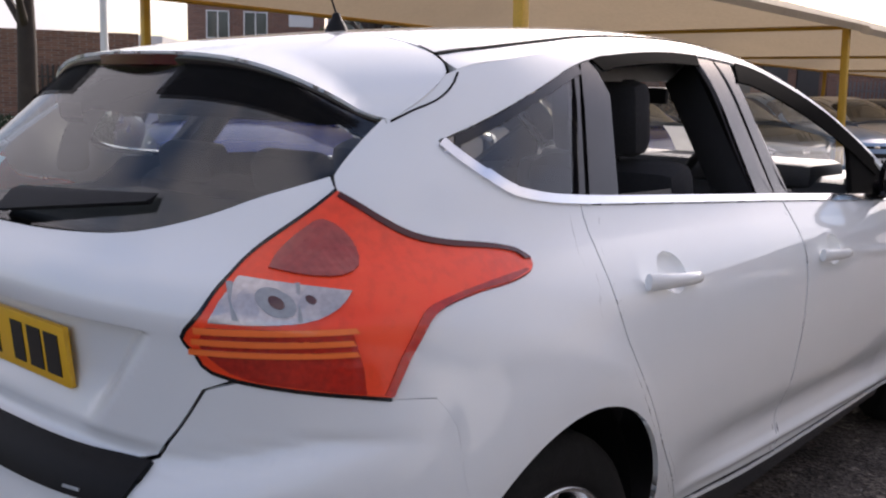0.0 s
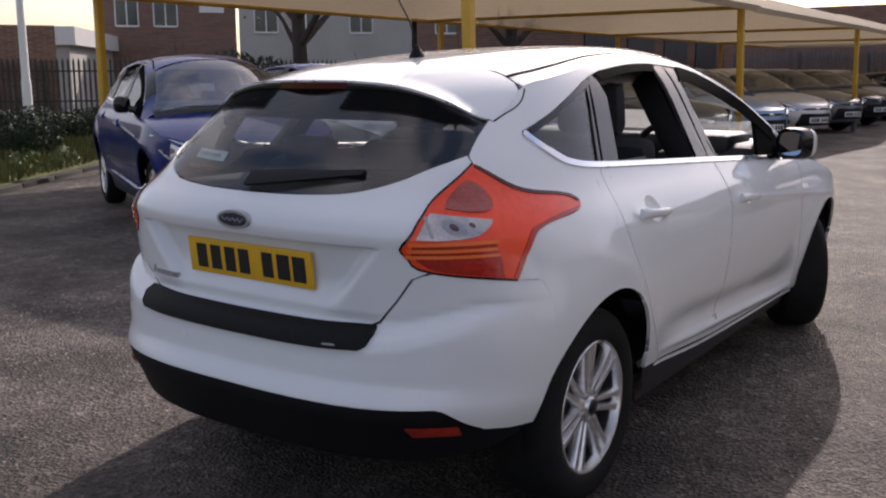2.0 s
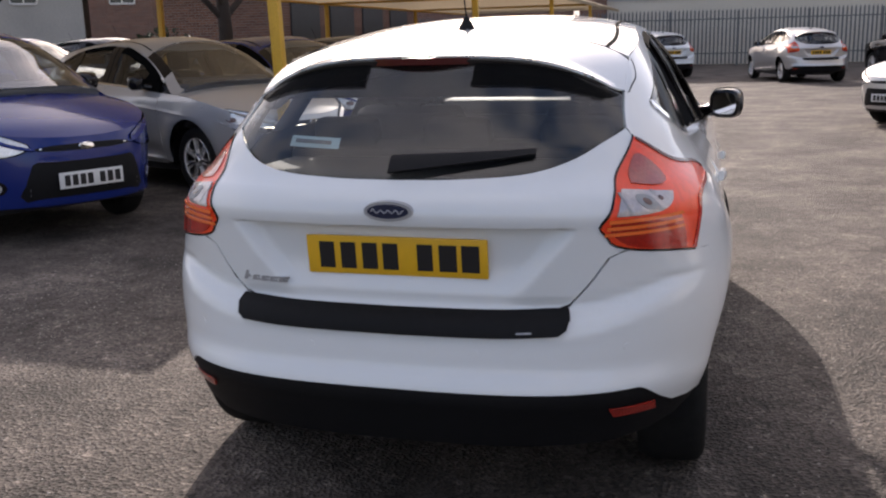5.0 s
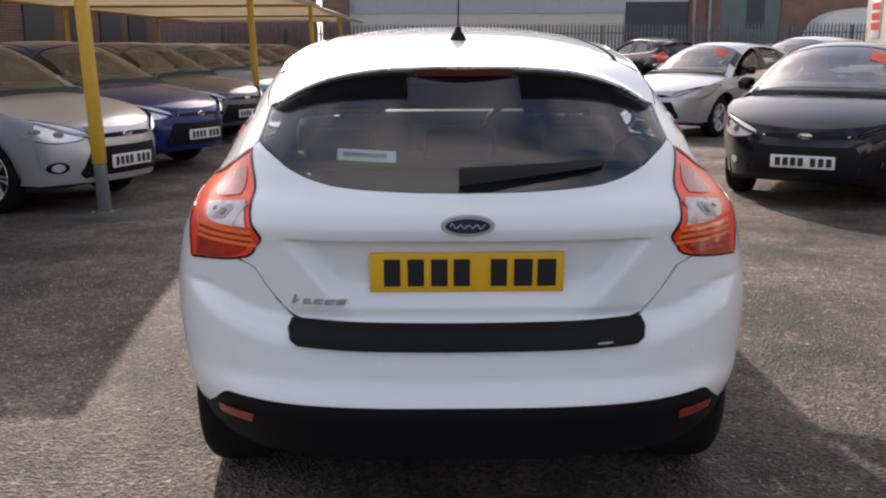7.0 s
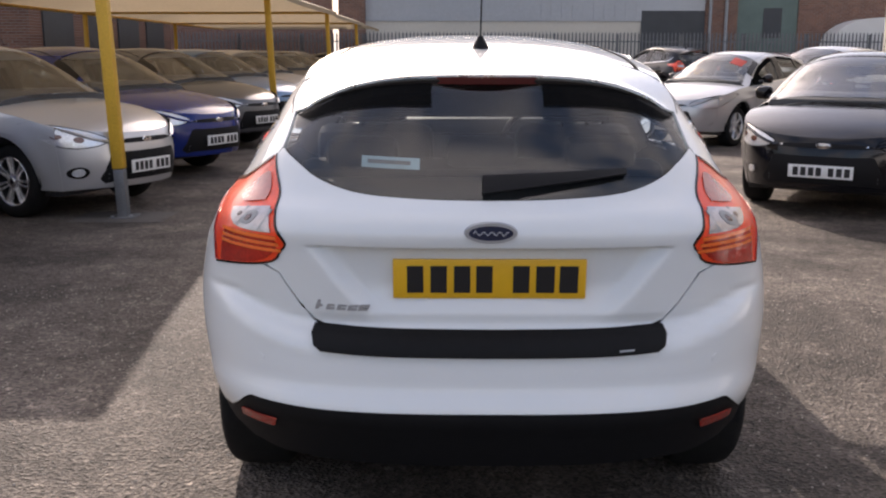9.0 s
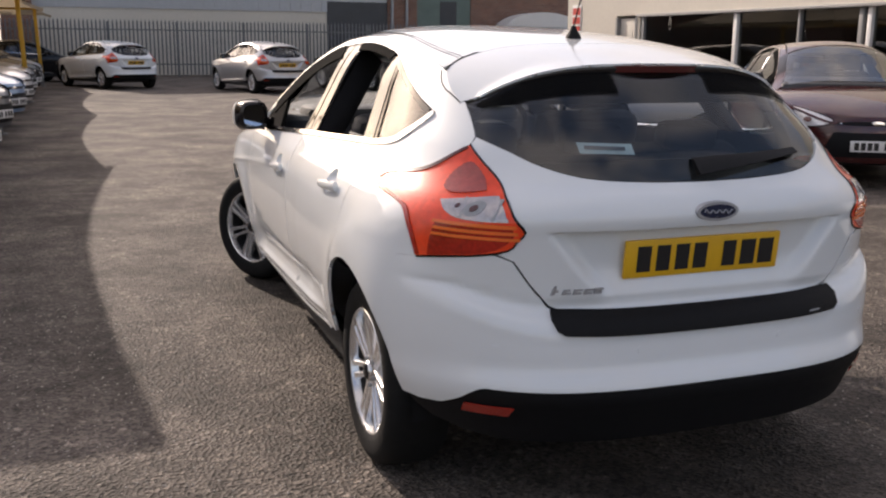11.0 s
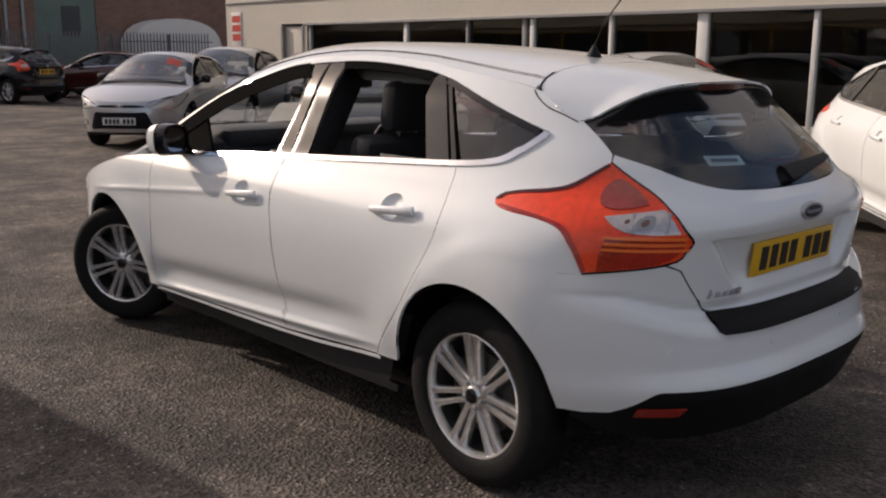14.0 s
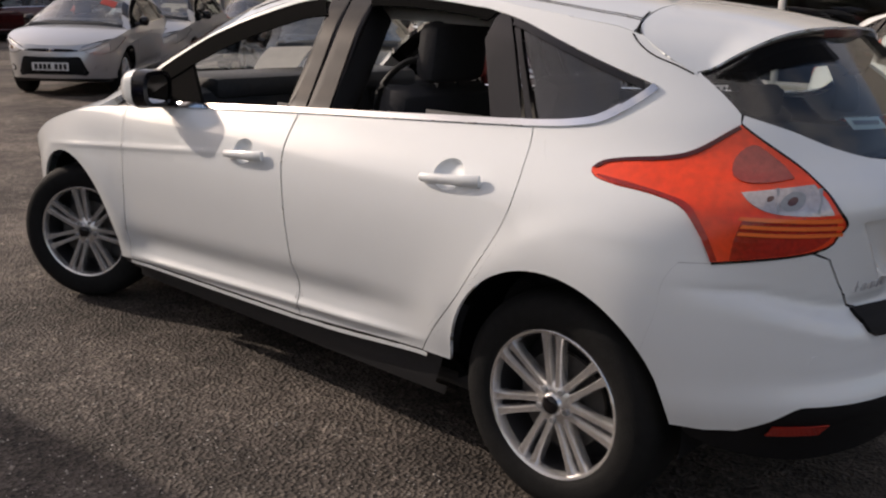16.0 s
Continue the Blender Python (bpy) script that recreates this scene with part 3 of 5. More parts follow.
def hatchback(label, paint, closed, steer=0.0):
    car = thing("hatchback_car", label, "car")
    wing_top, nose_top, nose_rise = (WING_TOP, .779, -.06) if closed else (WING_LOW, .672, .04)
    along = .03 if closed else .01

    def bonnet_skin(x, y):
        x, y = np.asarray(x, float), np.asarray(y, float)
        ze = curve(y, wing_top)
        xe = side_x(y, ze)
        rise = .075 - .02 * (y - 3.2) if closed else curve(y, BONNET_MID) - ze
        return np.stack([x, y, ze + rise * (1 - np.abs(x / xe) ** 2.2)], -1)

    for s, flip in ((1, False), (-1, True)):
        def S(q, z, s=s):
            p = shell(q, z)
            p[..., 0] *= s
            return p

        def skin(name, outline, mat, parent, gap=.002, lip=.012, step=.03, lift=0.0, holes=(), label="", more=()):
            return part(name, patch(outline, S, step, gap, lip, flip, lift, holes, more), mat, parent, label)

        # rear quarter panel, with the strip over the windows
        outline = loop_of(chart(line(SHUT_REAR)), chart([(1.215, .352), (1.10, .355)]), chart(arch(AXLE_R, 172, 37)), chart(BUMPER_SEAM), chart([(.40, .7895), (.335, .793)]), chart(line(LAMP_OUT, .012)), chart(line([(.38, 1.1), (.39, 1.122), (.45, 1.168), (.522, 1.216)])),
                          chart(between(SPOILER_SEAM, .522, .728)), chart(between(RAIL, .73, 2.9)), chart([(2.9, 1.065), (2.9, 1.03)]), chart(between(WIN_TOP, 2.9, .62)), chart(line([(.62, 1.186), (.596, 1.178), (.612, 1.158)], .01)), chart(between(WIN_LOW, .615, .904)))
        skin("rear_quarter_panel", outline, paint, car, gap=0)
        # doors with their frames
        creases = [(y, .405 - .05 * (y - 1.5) + d) for d in (-.06, -.048, -.038, -.03, -.022, -.012, .0, .016) for y in np.arange(1.0, 3.0, along)]
        creases = chart(creases + [(y, .745 + (3.3 - y) * .0845 + d) for d in (-.02, -.012, -.006, 0, .006, .012, .02) for y in np.arange(2.1, 3.6, along)])
        rear = chart(inset(loop_of(line(SHUT_REAR), between([(1.215, .352), (1.82, .312)], 1.215, 1.82), line(SHUT_MID)[::-1], between(WIN_LOW, 1.868, .904)), .0034))
        door_r = skin("rear_door", rear, paint, car, gap=0, lip=.004, holes=[chart(cup_line(1.12, .905))], more=creases)
        front = loop_of(chart(line(SHUT_MID)), chart(between([(1.82, .312), (2.952, .285)], 1.82, 2.952)), chart(line(SHUT_FRONT)[::-1]), chart(between(WIN_LOW, 2.93, 1.868)))
        door_f = skin("front_door", front, paint, car, gap=.0034, lip=.004, holes=[chart(cup_line(2.075, .858))], more=creases)
        wing = loop_of(chart(line(SHUT_FRONT)), chart([(2.952, .285), (3.045, .28)]), chart(arch(AXLE_F, 5, 178)), chart([(3.75, .25), (3.95, .24)]),
                       chart(line([(3.95, .24), (3.95, .45), (3.95, nose_top)])), chart(between(wing_top, 3.95, 2.93)))
        skin("front_wing", wing, paint, car, more=creases)
        # sill
        sill = loop_of(chart([(1.1, .352), (1.215, .35)]), chart(between([(1.215, .35), (1.82, .31), (2.95, .283), (3.045, .278)], 1.215, 3.045)), chart([(3.045, .27), (3.03, .245), (1.13, .262), (1.10, .31)]))
        def U(q, z, s=s):
            p = S(q, z)
            p[..., 0] -= s * (.012 + .9 * (.36 - np.asarray(z)))
            return p
        part("sill", patch(sill, U, .03, .001, .02, flip), FELT, car, "black sill under the doors")
        part("sill_strip", strip(chart([(y, z - .011) for y, z in between([(1.215, .352), (1.82, .312), (2.952, .285)], 1.2, 2.97)]), S, .012, flip, .0, .004), paint, car, "thin body-coloured strip under the doors")
        # quarter window and the black pillars
        qg = loop_of(chart(between(WIN_LOW, .62, .93)), chart([(.93, 1.055), (1.11, 1.336)]), chart(between(WIN_TOP, 1.11, .62)), chart([(.604, 1.178)]))
        skin("quarter_window", qg, GLASS, car, gap=.012, lip=0, lift=-.006)
        def pillar(name, y0, t0, y1, t1, lift=-.004, mat=TRIM, deep=.02):
            o = loop_of(chart(between(WIN_LOW, y0, y1)), chart([(y1, float(np.interp(y1, *np.array(WIN_LOW).T)) + .001), (t1, float(np.interp(t1, *np.array(WIN_TOP).T)))]), chart(between(WIN_TOP, t1, t0)),
                        chart([(t0, float(np.interp(t0, *np.array(WIN_TOP).T))), (y0, float(np.interp(y0, *np.array(WIN_LOW).T)))]))
            return skin(name, o, mat, car, gap=.001, lip=deep, lift=lift)
        pillar("quarter_light_bar", .905, 1.088, .935, 1.118, -.004, GLOSS_TRIM)
        pillar("door_frame_rear", .94, 1.123, 1.055, 1.185, -.004, GLOSS_TRIM)
        pillar("centre_pillar_rear", 1.735, 1.745, 1.845, 1.852, -.004, GLOSS_TRIM)
        pillar("centre_pillar_front", 1.853, 1.86, 1.95, 1.955, -.004, GLOSS_TRIM)
        pillar("centre_pillar_lining", 1.73, 1.74, 1.955, 1.96, -.012, DARK, .10)
        pillar("mirror_sail", 2.42, 2.66, 2.9, 2.84, -.004, FELT)
        # frames round the openings, chrome along the belt
        for name, a, c, w in (("window_frame_rear", 1.185, 1.745, .03), ("window_frame_front", 1.955, 2.8, .056), ("quarter_window_frame", .63, 1.1, .022)):
            part(name, strip(chart([(y, z - w / 2) for y, z in between(WIN_TOP, a, c)]), S, w, flip, .001), GLOSS_TRIM if a < .7 else FELT, car)
        part("belt_moulding", strip(chart([(y, z + .006) for y, z in between(WIN_LOW, .66, 2.72)]), S, .016, flip, .006), CHROME, car, "bright chrome belt moulding")
        part("belt_moulding_tail", strip(chart(line([(.6, 1.176), (.62, 1.152), (.66, 1.118)], .01)), S, .014, flip, .006), CHROME, car, "bright chrome belt moulding")
        # tail lamp
        lamp = loop_of(chart(line(LAMP, .012)), chart(line(LAMP_OUT, .012)))
        back = part("tail_lamp", patch(lamp, S, .02, .0015, .02, flip, .002), LAMP_RED, car, "red tail lamp cluster wrapping round the corner")
        part("lamp_seal", strip(chart(line(LAMP, .012)), S, .0062, flip, .003, .003), GLOSS_TRIM, back)
        part("lamp_edge", patch(loop_of(chart(line([(.338, .796), (.352, .826), (.374, .866), (.42, .915), (.5, .938), (.6, .948), (.655, .96)], .012)), chart(line([(.65, .964), (.54, .952), (.45, .937), (.40, .920), (.357, .868), (.325, .80)], .012))), S, .02, .0008, .003, flip, .005), LAMP_FOOT, back)
        part("lamp_rim", patch(loop_of(chart(line([(.675, .977), (.655, .994), (.6, 1.007), (.5, 1.021), (.445, 1.041), (.382, 1.096)], .012)), chart(line([(.374, 1.088), (.438, 1.03), (.5, 1.010), (.6, .998), (.645, .988), (.658, .977)], .012))), S, .02, .0005, .003, flip, .005), LAMP_DEEP, back)
        part("lamp_foot", patch(loop_of(chart(line([(.137, .904), (.2, .905), (.288, .905)], .012)), chart(line([(.288, .905), (.30, .845), (.303, .802)], .012)), chart(line([(.303, .802), (.25, .81), (.176, .825), (.146, .852), (.134, .88), (.137, .904)], .012))), S, .02, .001, .003, flip, .0045), LAMP_FOOT, back)
        for z0, y1 in ((.903, .294), (.886, .288), (.869, .292)):
            part("light_band", patch(loop_of(chart(line([(.129, z0), (.2, z0 + .001), (y1, z0 + .002)], .012)), chart(line([(y1 + .004, z0 - .006), (.2, z0 - .008), (.13, z0 - .009)], .012))), S, .02, .0, .003, flip, .0085), LAMP_BRIGHT, back)
        part("reversing_lens", patch(loop_of(chart(line([(.141, .914), (.157, .94), (.19, .972)], .012)), chart(line([(.194, .974), (.24, .966), (.31, .955)], .012)), chart(line([(.31, .955), (.285, .935), (.25, .918), (.22, .912)], .012)), chart(line([(.22, .912), (.18, .91), (.141, .911)], .012))), S, .02, .0, .003, flip, .006), LAMP_CLEAR, back, "clear reversing and indicator lens")
        bulb = [(.212 + .008 * math.cos(a), .940 + .009 * math.sin(a)) for a in np.linspace(0, math.tau, 17)[:-1]]
        cup = [(.212 + .020 * math.cos(a), .940 + .020 * math.sin(a)) for a in np.linspace(0, math.tau, 21)[:-1]]
        part("lamp_reflector", patch(chart(cup), S, .02, .0, .002, flip, .0068), GALV, back)
        part("indicator_bulb", patch(chart(bulb), S, .02, .0, .002, flip, .0075), BULB, back)
        bulb = [(.252 + .006 * math.cos(a), .944 + .006 * math.sin(a)) for a in np.linspace(0, math.tau, 17)[:-1]]
        part("reversing_bulb", patch(chart(bulb), S, .02, .0, .002, flip, .0075), BULB, back)
        ring = [p for p in smooth_line([(.232, .986), (.268, .977), (.31, .976), (.343, .988), (.358, 1.012), (.356, 1.038), (.338, 1.054), (.314, 1.044), (.268, 1.014), (.232, .986)], .012)[:-1]]
        for y0, y1, y2, y3 in (() if closed else ((.176, .182, .168, .162), (.246, .251, .232, .227))):
            part("lens_divider", patch(chart([(y0, .966), (y1, .966), (y2, .916), (y3, .916)]), S, .02, .0, .002, flip, .0072), GALV, back)
        part("round_lens", patch(chart(ring), S, .02, .0, .003, flip, .005), LAMP_SMOKE, back, "smoked round lens")
        for ln in (SHUT_REAR, SHUT_MID, SHUT_FRONT):
            part("door_seal", strip(chart(line(ln)), S, .03, flip, -.0045, .0), TRIM, car)
        # door handles
        for door, y, z in ((door_r, 1.1, .895), (door_f, 2.055, .848)):
            h = bmesh.new()
            ps = []
            for k in np.linspace(-.105, .105, 13):
                c = shell(q_side(y + k, z - .02 * k), z - .07 * k)
                bow = .023 * (1 - (k / .13) ** 4) + .002
                ps.append((s * (float(c[0]) + bow * .8), float(c[1]), float(c[2])))
            tube(h, ps, .0105, 10)
            for v in h.verts:
                v.co.z = z - .07 * (v.co.y - y) + (v.co.z - z + .07 * (v.co.y - y)) * (1.45 - 2.4 * (v.co.y - y))
            part("door_handle", h, paint, door, "body-coloured door handle")
            def bowl(q, zz, s=s, c=(y + .02, z + .01)):
                p = S(q, zz)
                r2 = ((p[..., 1] - c[0]) / .056) ** 2 + ((p[..., 2] - c[1]) / .042) ** 2
                p[..., 0] -= s * .024 * np.sqrt(np.clip(1 - r2, 0, 1))
                return p
            part("handle_recess", patch(chart(cup_line(y + .02, z + .01)), bowl, .009, 0, 0, flip), paint, door, "finger recess behind the handle")
        # door mirror
        mm = Matrix.Translation((s * .897, 2.62, .985)) @ Matrix.Rotation(s * radians(-12), 4, "Z")
        bm = bmesh.new()
        prof = [(-.055, .72, .72), (-.05, .9, .92), (.0, 1, 1), (.05, .93, .9), (.085, .7, .7), (.1, .3, .35)]
        rings = [[bm.verts.new(mm @ Vector((.079 * a * math.copysign(abs(math.cos(t)) ** .6, math.cos(t)), d, .074 * c * math.copysign(abs(math.sin(t)) ** .7, math.sin(t)) + .05))) for t in np.linspace(0, math.tau, 29)[:-1]] for d, a, c in prof]
        for r0, r1 in zip(rings, rings[1:]):
            for k in range(28):
                bm.faces.new((r0[k], r0[(k + 1) % 28], r1[(k + 1) % 28], r1[k]))
        bm.faces.new(rings[-1])
        bmesh.ops.recalc_face_normals(bm, faces=bm.faces)
        mir = part("door_mirror", bm, GLOSS_TRIM, car, "black door mirror housing")
        if not closed:
            bm = bmesh.new()
            rings = [[bm.verts.new(mm @ Vector((.0815 * a * math.copysign(abs(math.cos(t)) ** .6, math.cos(t)), d, .0765 * c * math.copysign(abs(math.sin(t)) ** .7, math.sin(t)) + .05))) for t in np.linspace(0, math.tau, 29)[:-1]] for d, a, c in ((.006, .995, .99),) + tuple(prof[3:])]
            for r0, r1 in zip(rings, rings[1:]):
                for k in range(28):
                    bm.faces.new((r0[k], r0[(k + 1) % 28], r1[(k + 1) % 28], r1[k]))
            bm.faces.new(rings[-1])
            bmesh.ops.recalc_face_normals(bm, faces=bm.faces)
            part("mirror_cap", bm, paint, mir, "body-coloured mirror cap")
        bm = bmesh.new()
        bm.faces.new([bm.verts.new(mm @ Vector((.066 * math.copysign(abs(math.cos(t)) ** .6, math.cos(t)), -.049, .058 * math.copysign(abs(math.sin(t)) ** .7, math.sin(t)) + .05))) for t in np.linspace(0, math.tau, 29)[:-1]])
        part("mirror_glass", bm, MIRROR, mir, smooth=False)
        part("mirror_arm", tube(bmesh.new(), [(s * .775, 2.72, .985), (s * .83, 2.68, .995), (s * .88, 2.66, 1.02)], .03, 10), GLOSS_TRIM, mir)
        # liner behind the skins, wheel wells
        qs, zs = np.linspace(.0, 4.35, 90), np.linspace(.2, 1.06, 24)
        bm = bmesh.new()
        pts = [[S(q, z) for z in zs] for q in qs]
        vs = [[bm.verts.new((p[0] * .965, p[1] + (.03 if q < 1 else 0), p[2])) for p in row] for q, row in zip(qs, pts)]
        for i in range(len(qs) - 1):
            for j in range(len(zs) - 1):
                c = pts[i][j]
                if min(math.hypot((c[1] - a), (c[2] - .332)) for a in (AXLE_R, AXLE_F)) > .40 and c[1] < 4.25 and (c[2] > .42 or 1.16 < c[1] < 2.98) and c[2] < (float(np.interp(c[1], *np.array(WIN_LOW).T)) - .012 if .7 < c[1] < 2.9 else .98 if c[1] < 3 else .66):
                    bm.faces.new((vs[i][j], vs[i + 1][j], vs[i + 1][j + 1], vs[i][j + 1]))
        part("inner_liner", bm, DARK, car)
        for c in (AXLE_R, AXLE_F):
            bm = bmesh.new()
            arc = [(c - .375 * math.cos(a), .332 + .395 * math.sin(a)) for a in np.linspace(-.15, math.pi + .15, 30)]
            o = [bm.verts.new((s * .79, y, z)) for y, z in arc]
            i = [bm.verts.new((s * .45, y, z)) for y, z in arc]
            for k in range(29):
                bm.faces.new((o[k], o[k + 1], i[k + 1], i[k]))
            bm.faces.new(i)
            part("wheel_arch_liner", bm, TRIM, car)
        turn = 0 if s > 0 else math.pi
        alloy_wheel(Matrix.Translation((s * .832, AXLE_R, WHEEL)) @ Matrix.Rotation(turn, 4, "Z") @ Matrix.Rotation(.06, 4, "X"), car, fine=not closed)
        alloy_wheel(Matrix.Translation((s * .80, AXLE_F + .03, WHEEL)) @ Matrix.Rotation(turn + radians(steer), 4, "Z") @ Matrix.Rotation(.1, 4, "X"), car, fine=not closed)
        # roof ditch
        part("roof_ditch", strip([(s * .875 * rail_x(y), y) for y in np.linspace(.745, 2.42, 50)], roof_skin, .013, s < 0, .002, .002), FELT, car)

        if closed:
            for a, c in ((1.05, 1.74), (1.97, 2.62)):
                o = loop_of(chart(between(WIN_LOW, a, c)), chart(between(WIN_TOP, c, a)))
                skin("door_window", o, GLASS, car, gap=.0, lip=0, lift=-.012)
        # headlamp, fog lamp
        if closed:
            hl = smooth_line([(.40, .655), (.50, .618), (.64, .600), (.745, .628), (.808, .705), (.843, .80)], .015) + smooth_line([(.836, .828), (.77, .812), (.66, .782), (.53, .740), (.42, .690)], .015)
        else:
            hl = smooth_line([(.42, .585), (.54, .572), (.62, .58), (.66, .60), (.672, .618)], .015) + smooth_line([(.668, .632), (.64, .64), (.59, .64), (.5, .633), (.42, .615)], .015)
        hl = [(s * x, z) for x, z in hl]
        lamp = part("headlamp", patch(hl, nose, .03, 0, .02, s > 0, .003), FELT, car, "swept-back clear headlamp in a dark rim")
        part("headlamp_glass", patch(inset(hl, .008), nose, .03, 0, .004, s > 0, .006), HEADLAMP, lamp)
        for cx, cz, r in ((.62, .675, .032), (.73, .705, .026)) if closed else ((.53, .605, .022), (.61, .612, .018)):
            eye = [(s * (cx + r * math.cos(a)), cz + r * .8 * math.sin(a)) for a in np.linspace(0, math.tau, 17)[:-1]]
            part("headlamp_lens", patch(eye, nose, .02, 0, .004, s > 0, .009), BULB, lamp)
        fog = [(s * (.63 + .06 * math.cos(a)), .40 + .05 * math.sin(a)) for a in np.linspace(0, math.tau, 17)[:-1]]
        fogp = part("fog_lamp", patch(fog, nose, .03, 0, .01, s > 0, .004), GLOSS_TRIM, car)
        fog = [(s * (.63 + .035 * math.cos(a)), .40 + .035 * math.sin(a)) for a in np.linspace(0, math.tau, 17)[:-1]]
        part("fog_lens", patch(fog, nose, .03, 0, .01, s > 0, .007), HEADLAMP, fogp)

    # front bumper, grilles, front plate
    edge = lambda z: float(side_x(3.95, z))
    fb = [(edge(z), z) for z in np.linspace(.24, nose_top, 12)] + [(x, nose_top + nose_rise * (1 - (x / .74) ** 2)) for x in np.linspace(.7, 0, 12)]
    fb = fb + [(-x, z) for x, z in fb[::-1][1:]]
    front_bumper = part("front_bumper", patch(fb, nose, .04, .0015, .012, True), paint, car)
    grille = smooth_line([(0, .672), (.25, .668), (.38, .655)], .03) + smooth_line([(.38, .640), (.25, .632), (0, .63)], .03)
    part("upper_grille", patch([(x, z) for x, z in grille[:-1]] + [(-x, z) for x, z in grille[::-1][:-1]], nose, .04, 0, .01, True, .004), TRIM, front_bumper)
    part("grille_bar", patch([(-.35, .645), (.35, .645), (.35, .655), (-.35, .655)], nose, .04, 0, .006, True, .009), ALLOY, front_bumper)
    part("lower_grille", patch([(-.38, .565), (.38, .565), (.41, .55), (.50, .34), (.46, .30), (-.46, .30), (-.50, .34), (-.41, .55)], nose, .04, 0, .01, True, .004), TRIM, front_bumper)
    for zz in (.34, .375):
        part("grille_slat", patch([(-.44, zz), (.44, zz), (.44, zz + .012), (-.44, zz + .012)], nose, .05, 0, .006, True, .008), GREY_PAINT, front_bumper)
    part("front_badge", lathe(bmesh.new(), [(0, .012), (.03, .01), (.034, 0)], 24, Matrix.Translation((0, 4.345, .652)) @ Matrix.Rotation(radians(90), 4, "Z") @ Matrix.Diagonal((1, 1.9, .8, 1))), CHROME, front_bumper)
    fp = part("number_plate", boxed((-.26, 4.374, .375), (.26, 4.388, .486), bevel=.003), PLATE_W, front_bumper, "white number plate with dark bars")
    for k, x in enumerate((-.2, -.137, -.074, -.014, .085, .15, .213)):
        part("plate_bar", boxed((-x - .022, 4.388, .393), (-x + .022, 4.3895, .467)), INK, fp)

    def both(half):
        """A half outline, from the middle out and back to it, made whole."""
        return [(p[0], p[1]) for p in half] + [(-p[0], p[1]) for p in half[::-1]]

    def B(q, z):
        q = np.asarray(q, float)
        p = shell(np.abs(q), z)
        p[..., 0] = np.where(q < 0, -p[..., 0], p[..., 0])
        return p
    # the rear chart, spread evenly across the middle of the car
    half = np.linspace(0, .7, 200)
    turn_in = 1.1 * 2 / np.pi * np.arcsin((half / .9) ** (POWER / 2))
    slope = float((turn_in[-1] - turn_in[-2]) / (half[1] - half[0]))
    def even(outline):
        return [(math.copysign(float(np.interp(abs(q), turn_in, half)) + max(abs(q) - turn_in[-1], 0) / slope, q), z) for q, z in outline]
    def BACK(u, z):
        a = np.abs(np.asarray(u, float))
        return B(np.sign(u) * (np.interp(a, half, turn_in) + np.maximum(a - .7, 0) * slope), z)
    ch = lambda pts: chart(line(pts, .012))
    rear = lambda pts: [(float(q_rear(x, z)), z) for x, z in smooth_line(pts, .02)]
    # tailgate
    lower = rear([(0, .652), (.3, .654), (.44, .661), (.475, .672)])
    gate_side = [(float(q_rear(.475, .672)), .672)] + rear([(.475, .672), (.53, .735), (.575, .80)]) + ch(LAMP[:7])[::-1]
    top_side = ch([(.38, 1.1), (.385, 1.118)])
    glass_low = ch([(.385, 1.122), (.33, 1.105), (.278, 1.086), (.223, 1.059), (.172, 1.034)]) + rear([(.37, 1.0245), (.3, 1.0165), (.15, 1.009), (0, 1.007)])
    gate = part("tailgate", patch(even(both(loop_of(lower, gate_side, top_side, glass_low))), BACK, .014, .002, .012, False,
                                   more=[(u, z) for z in (.871, .8765, .8795, .8825, .8855, .8885, .893) for u in np.arange(-.53, .531, .014)]), paint, car)
    # rear window under the spoiler
    gl = loop_of(glass_low[::-1], ch([(.39, 1.124), (.45, 1.168), (.522, 1.216)]), rear([(.575, 1.21), (.52, 1.236), (.4, 1.288), (.3, 1.306), (0, 1.318)]))
    part("rear_window", patch(even(both(gl)), BACK, .04, .002, .006, False, -.004), GLASS, gate, "tinted rear window")
    for s in (1, -1):
        low_edge = rear([(.16, 1.245), (.3, 1.242), (.42, 1.228), (.52, 1.2)])
        o = [(s * q, z) for q, z in low_edge + rear([(.565, 1.205), (.52, 1.23), (.4, 1.284), (.3, 1.302), (.16, 1.31)])]
        part("window_shade_band", patch(even(o), BACK, .04, 0, .0, False, .001), DOT_SCREEN, gate, "black dotted screen along the top of the rear window").visible_shadow = False
    o = [(-q, z) for q, z in rear([(.352, 1.090), (.19, 1.084)])] + [(-q, z) for q, z in rear([(.19, 1.113), (.352, 1.119)])]
    if not closed:
        sticker = part("window_label", patch(even(o), BACK, .03, 0, 0, False, -.008), LABEL, gate, "pale blue-white label inside the rear window")
        o = [(-q, z) for q, z in rear([(.335, 1.100), (.215, 1.095)])] + [(-q, z) for q, z in rear([(.215, 1.105), (.335, 1.110)])]
        part("label_print", patch(even(o), BACK, .03, 0, 0, False, -.0065), GREY_PAINT, sticker)
    # roof, spoiler, windscreen, bonnet
    n = 60
    ys = np.linspace(.725, 2.47, n)
    roof = [(rail_x(y) * .999, y) for y in ys] + [(x, 2.47 + .05 * (1 - (x / .5) ** 2)) for x in np.linspace(.5, -.5, 15)] + [(-rail_x(y) * .999, y) for y in ys[::-1]]
    tail = [(-.548, .727)] + [(x, .772 - .03 * (x / .5) ** 4) for x in np.linspace(-.5, .5, 15)] + [(.548, .727)]
    part("roof", patch(roof + tail, roof_skin, .05, .0015, .012), paint, car)
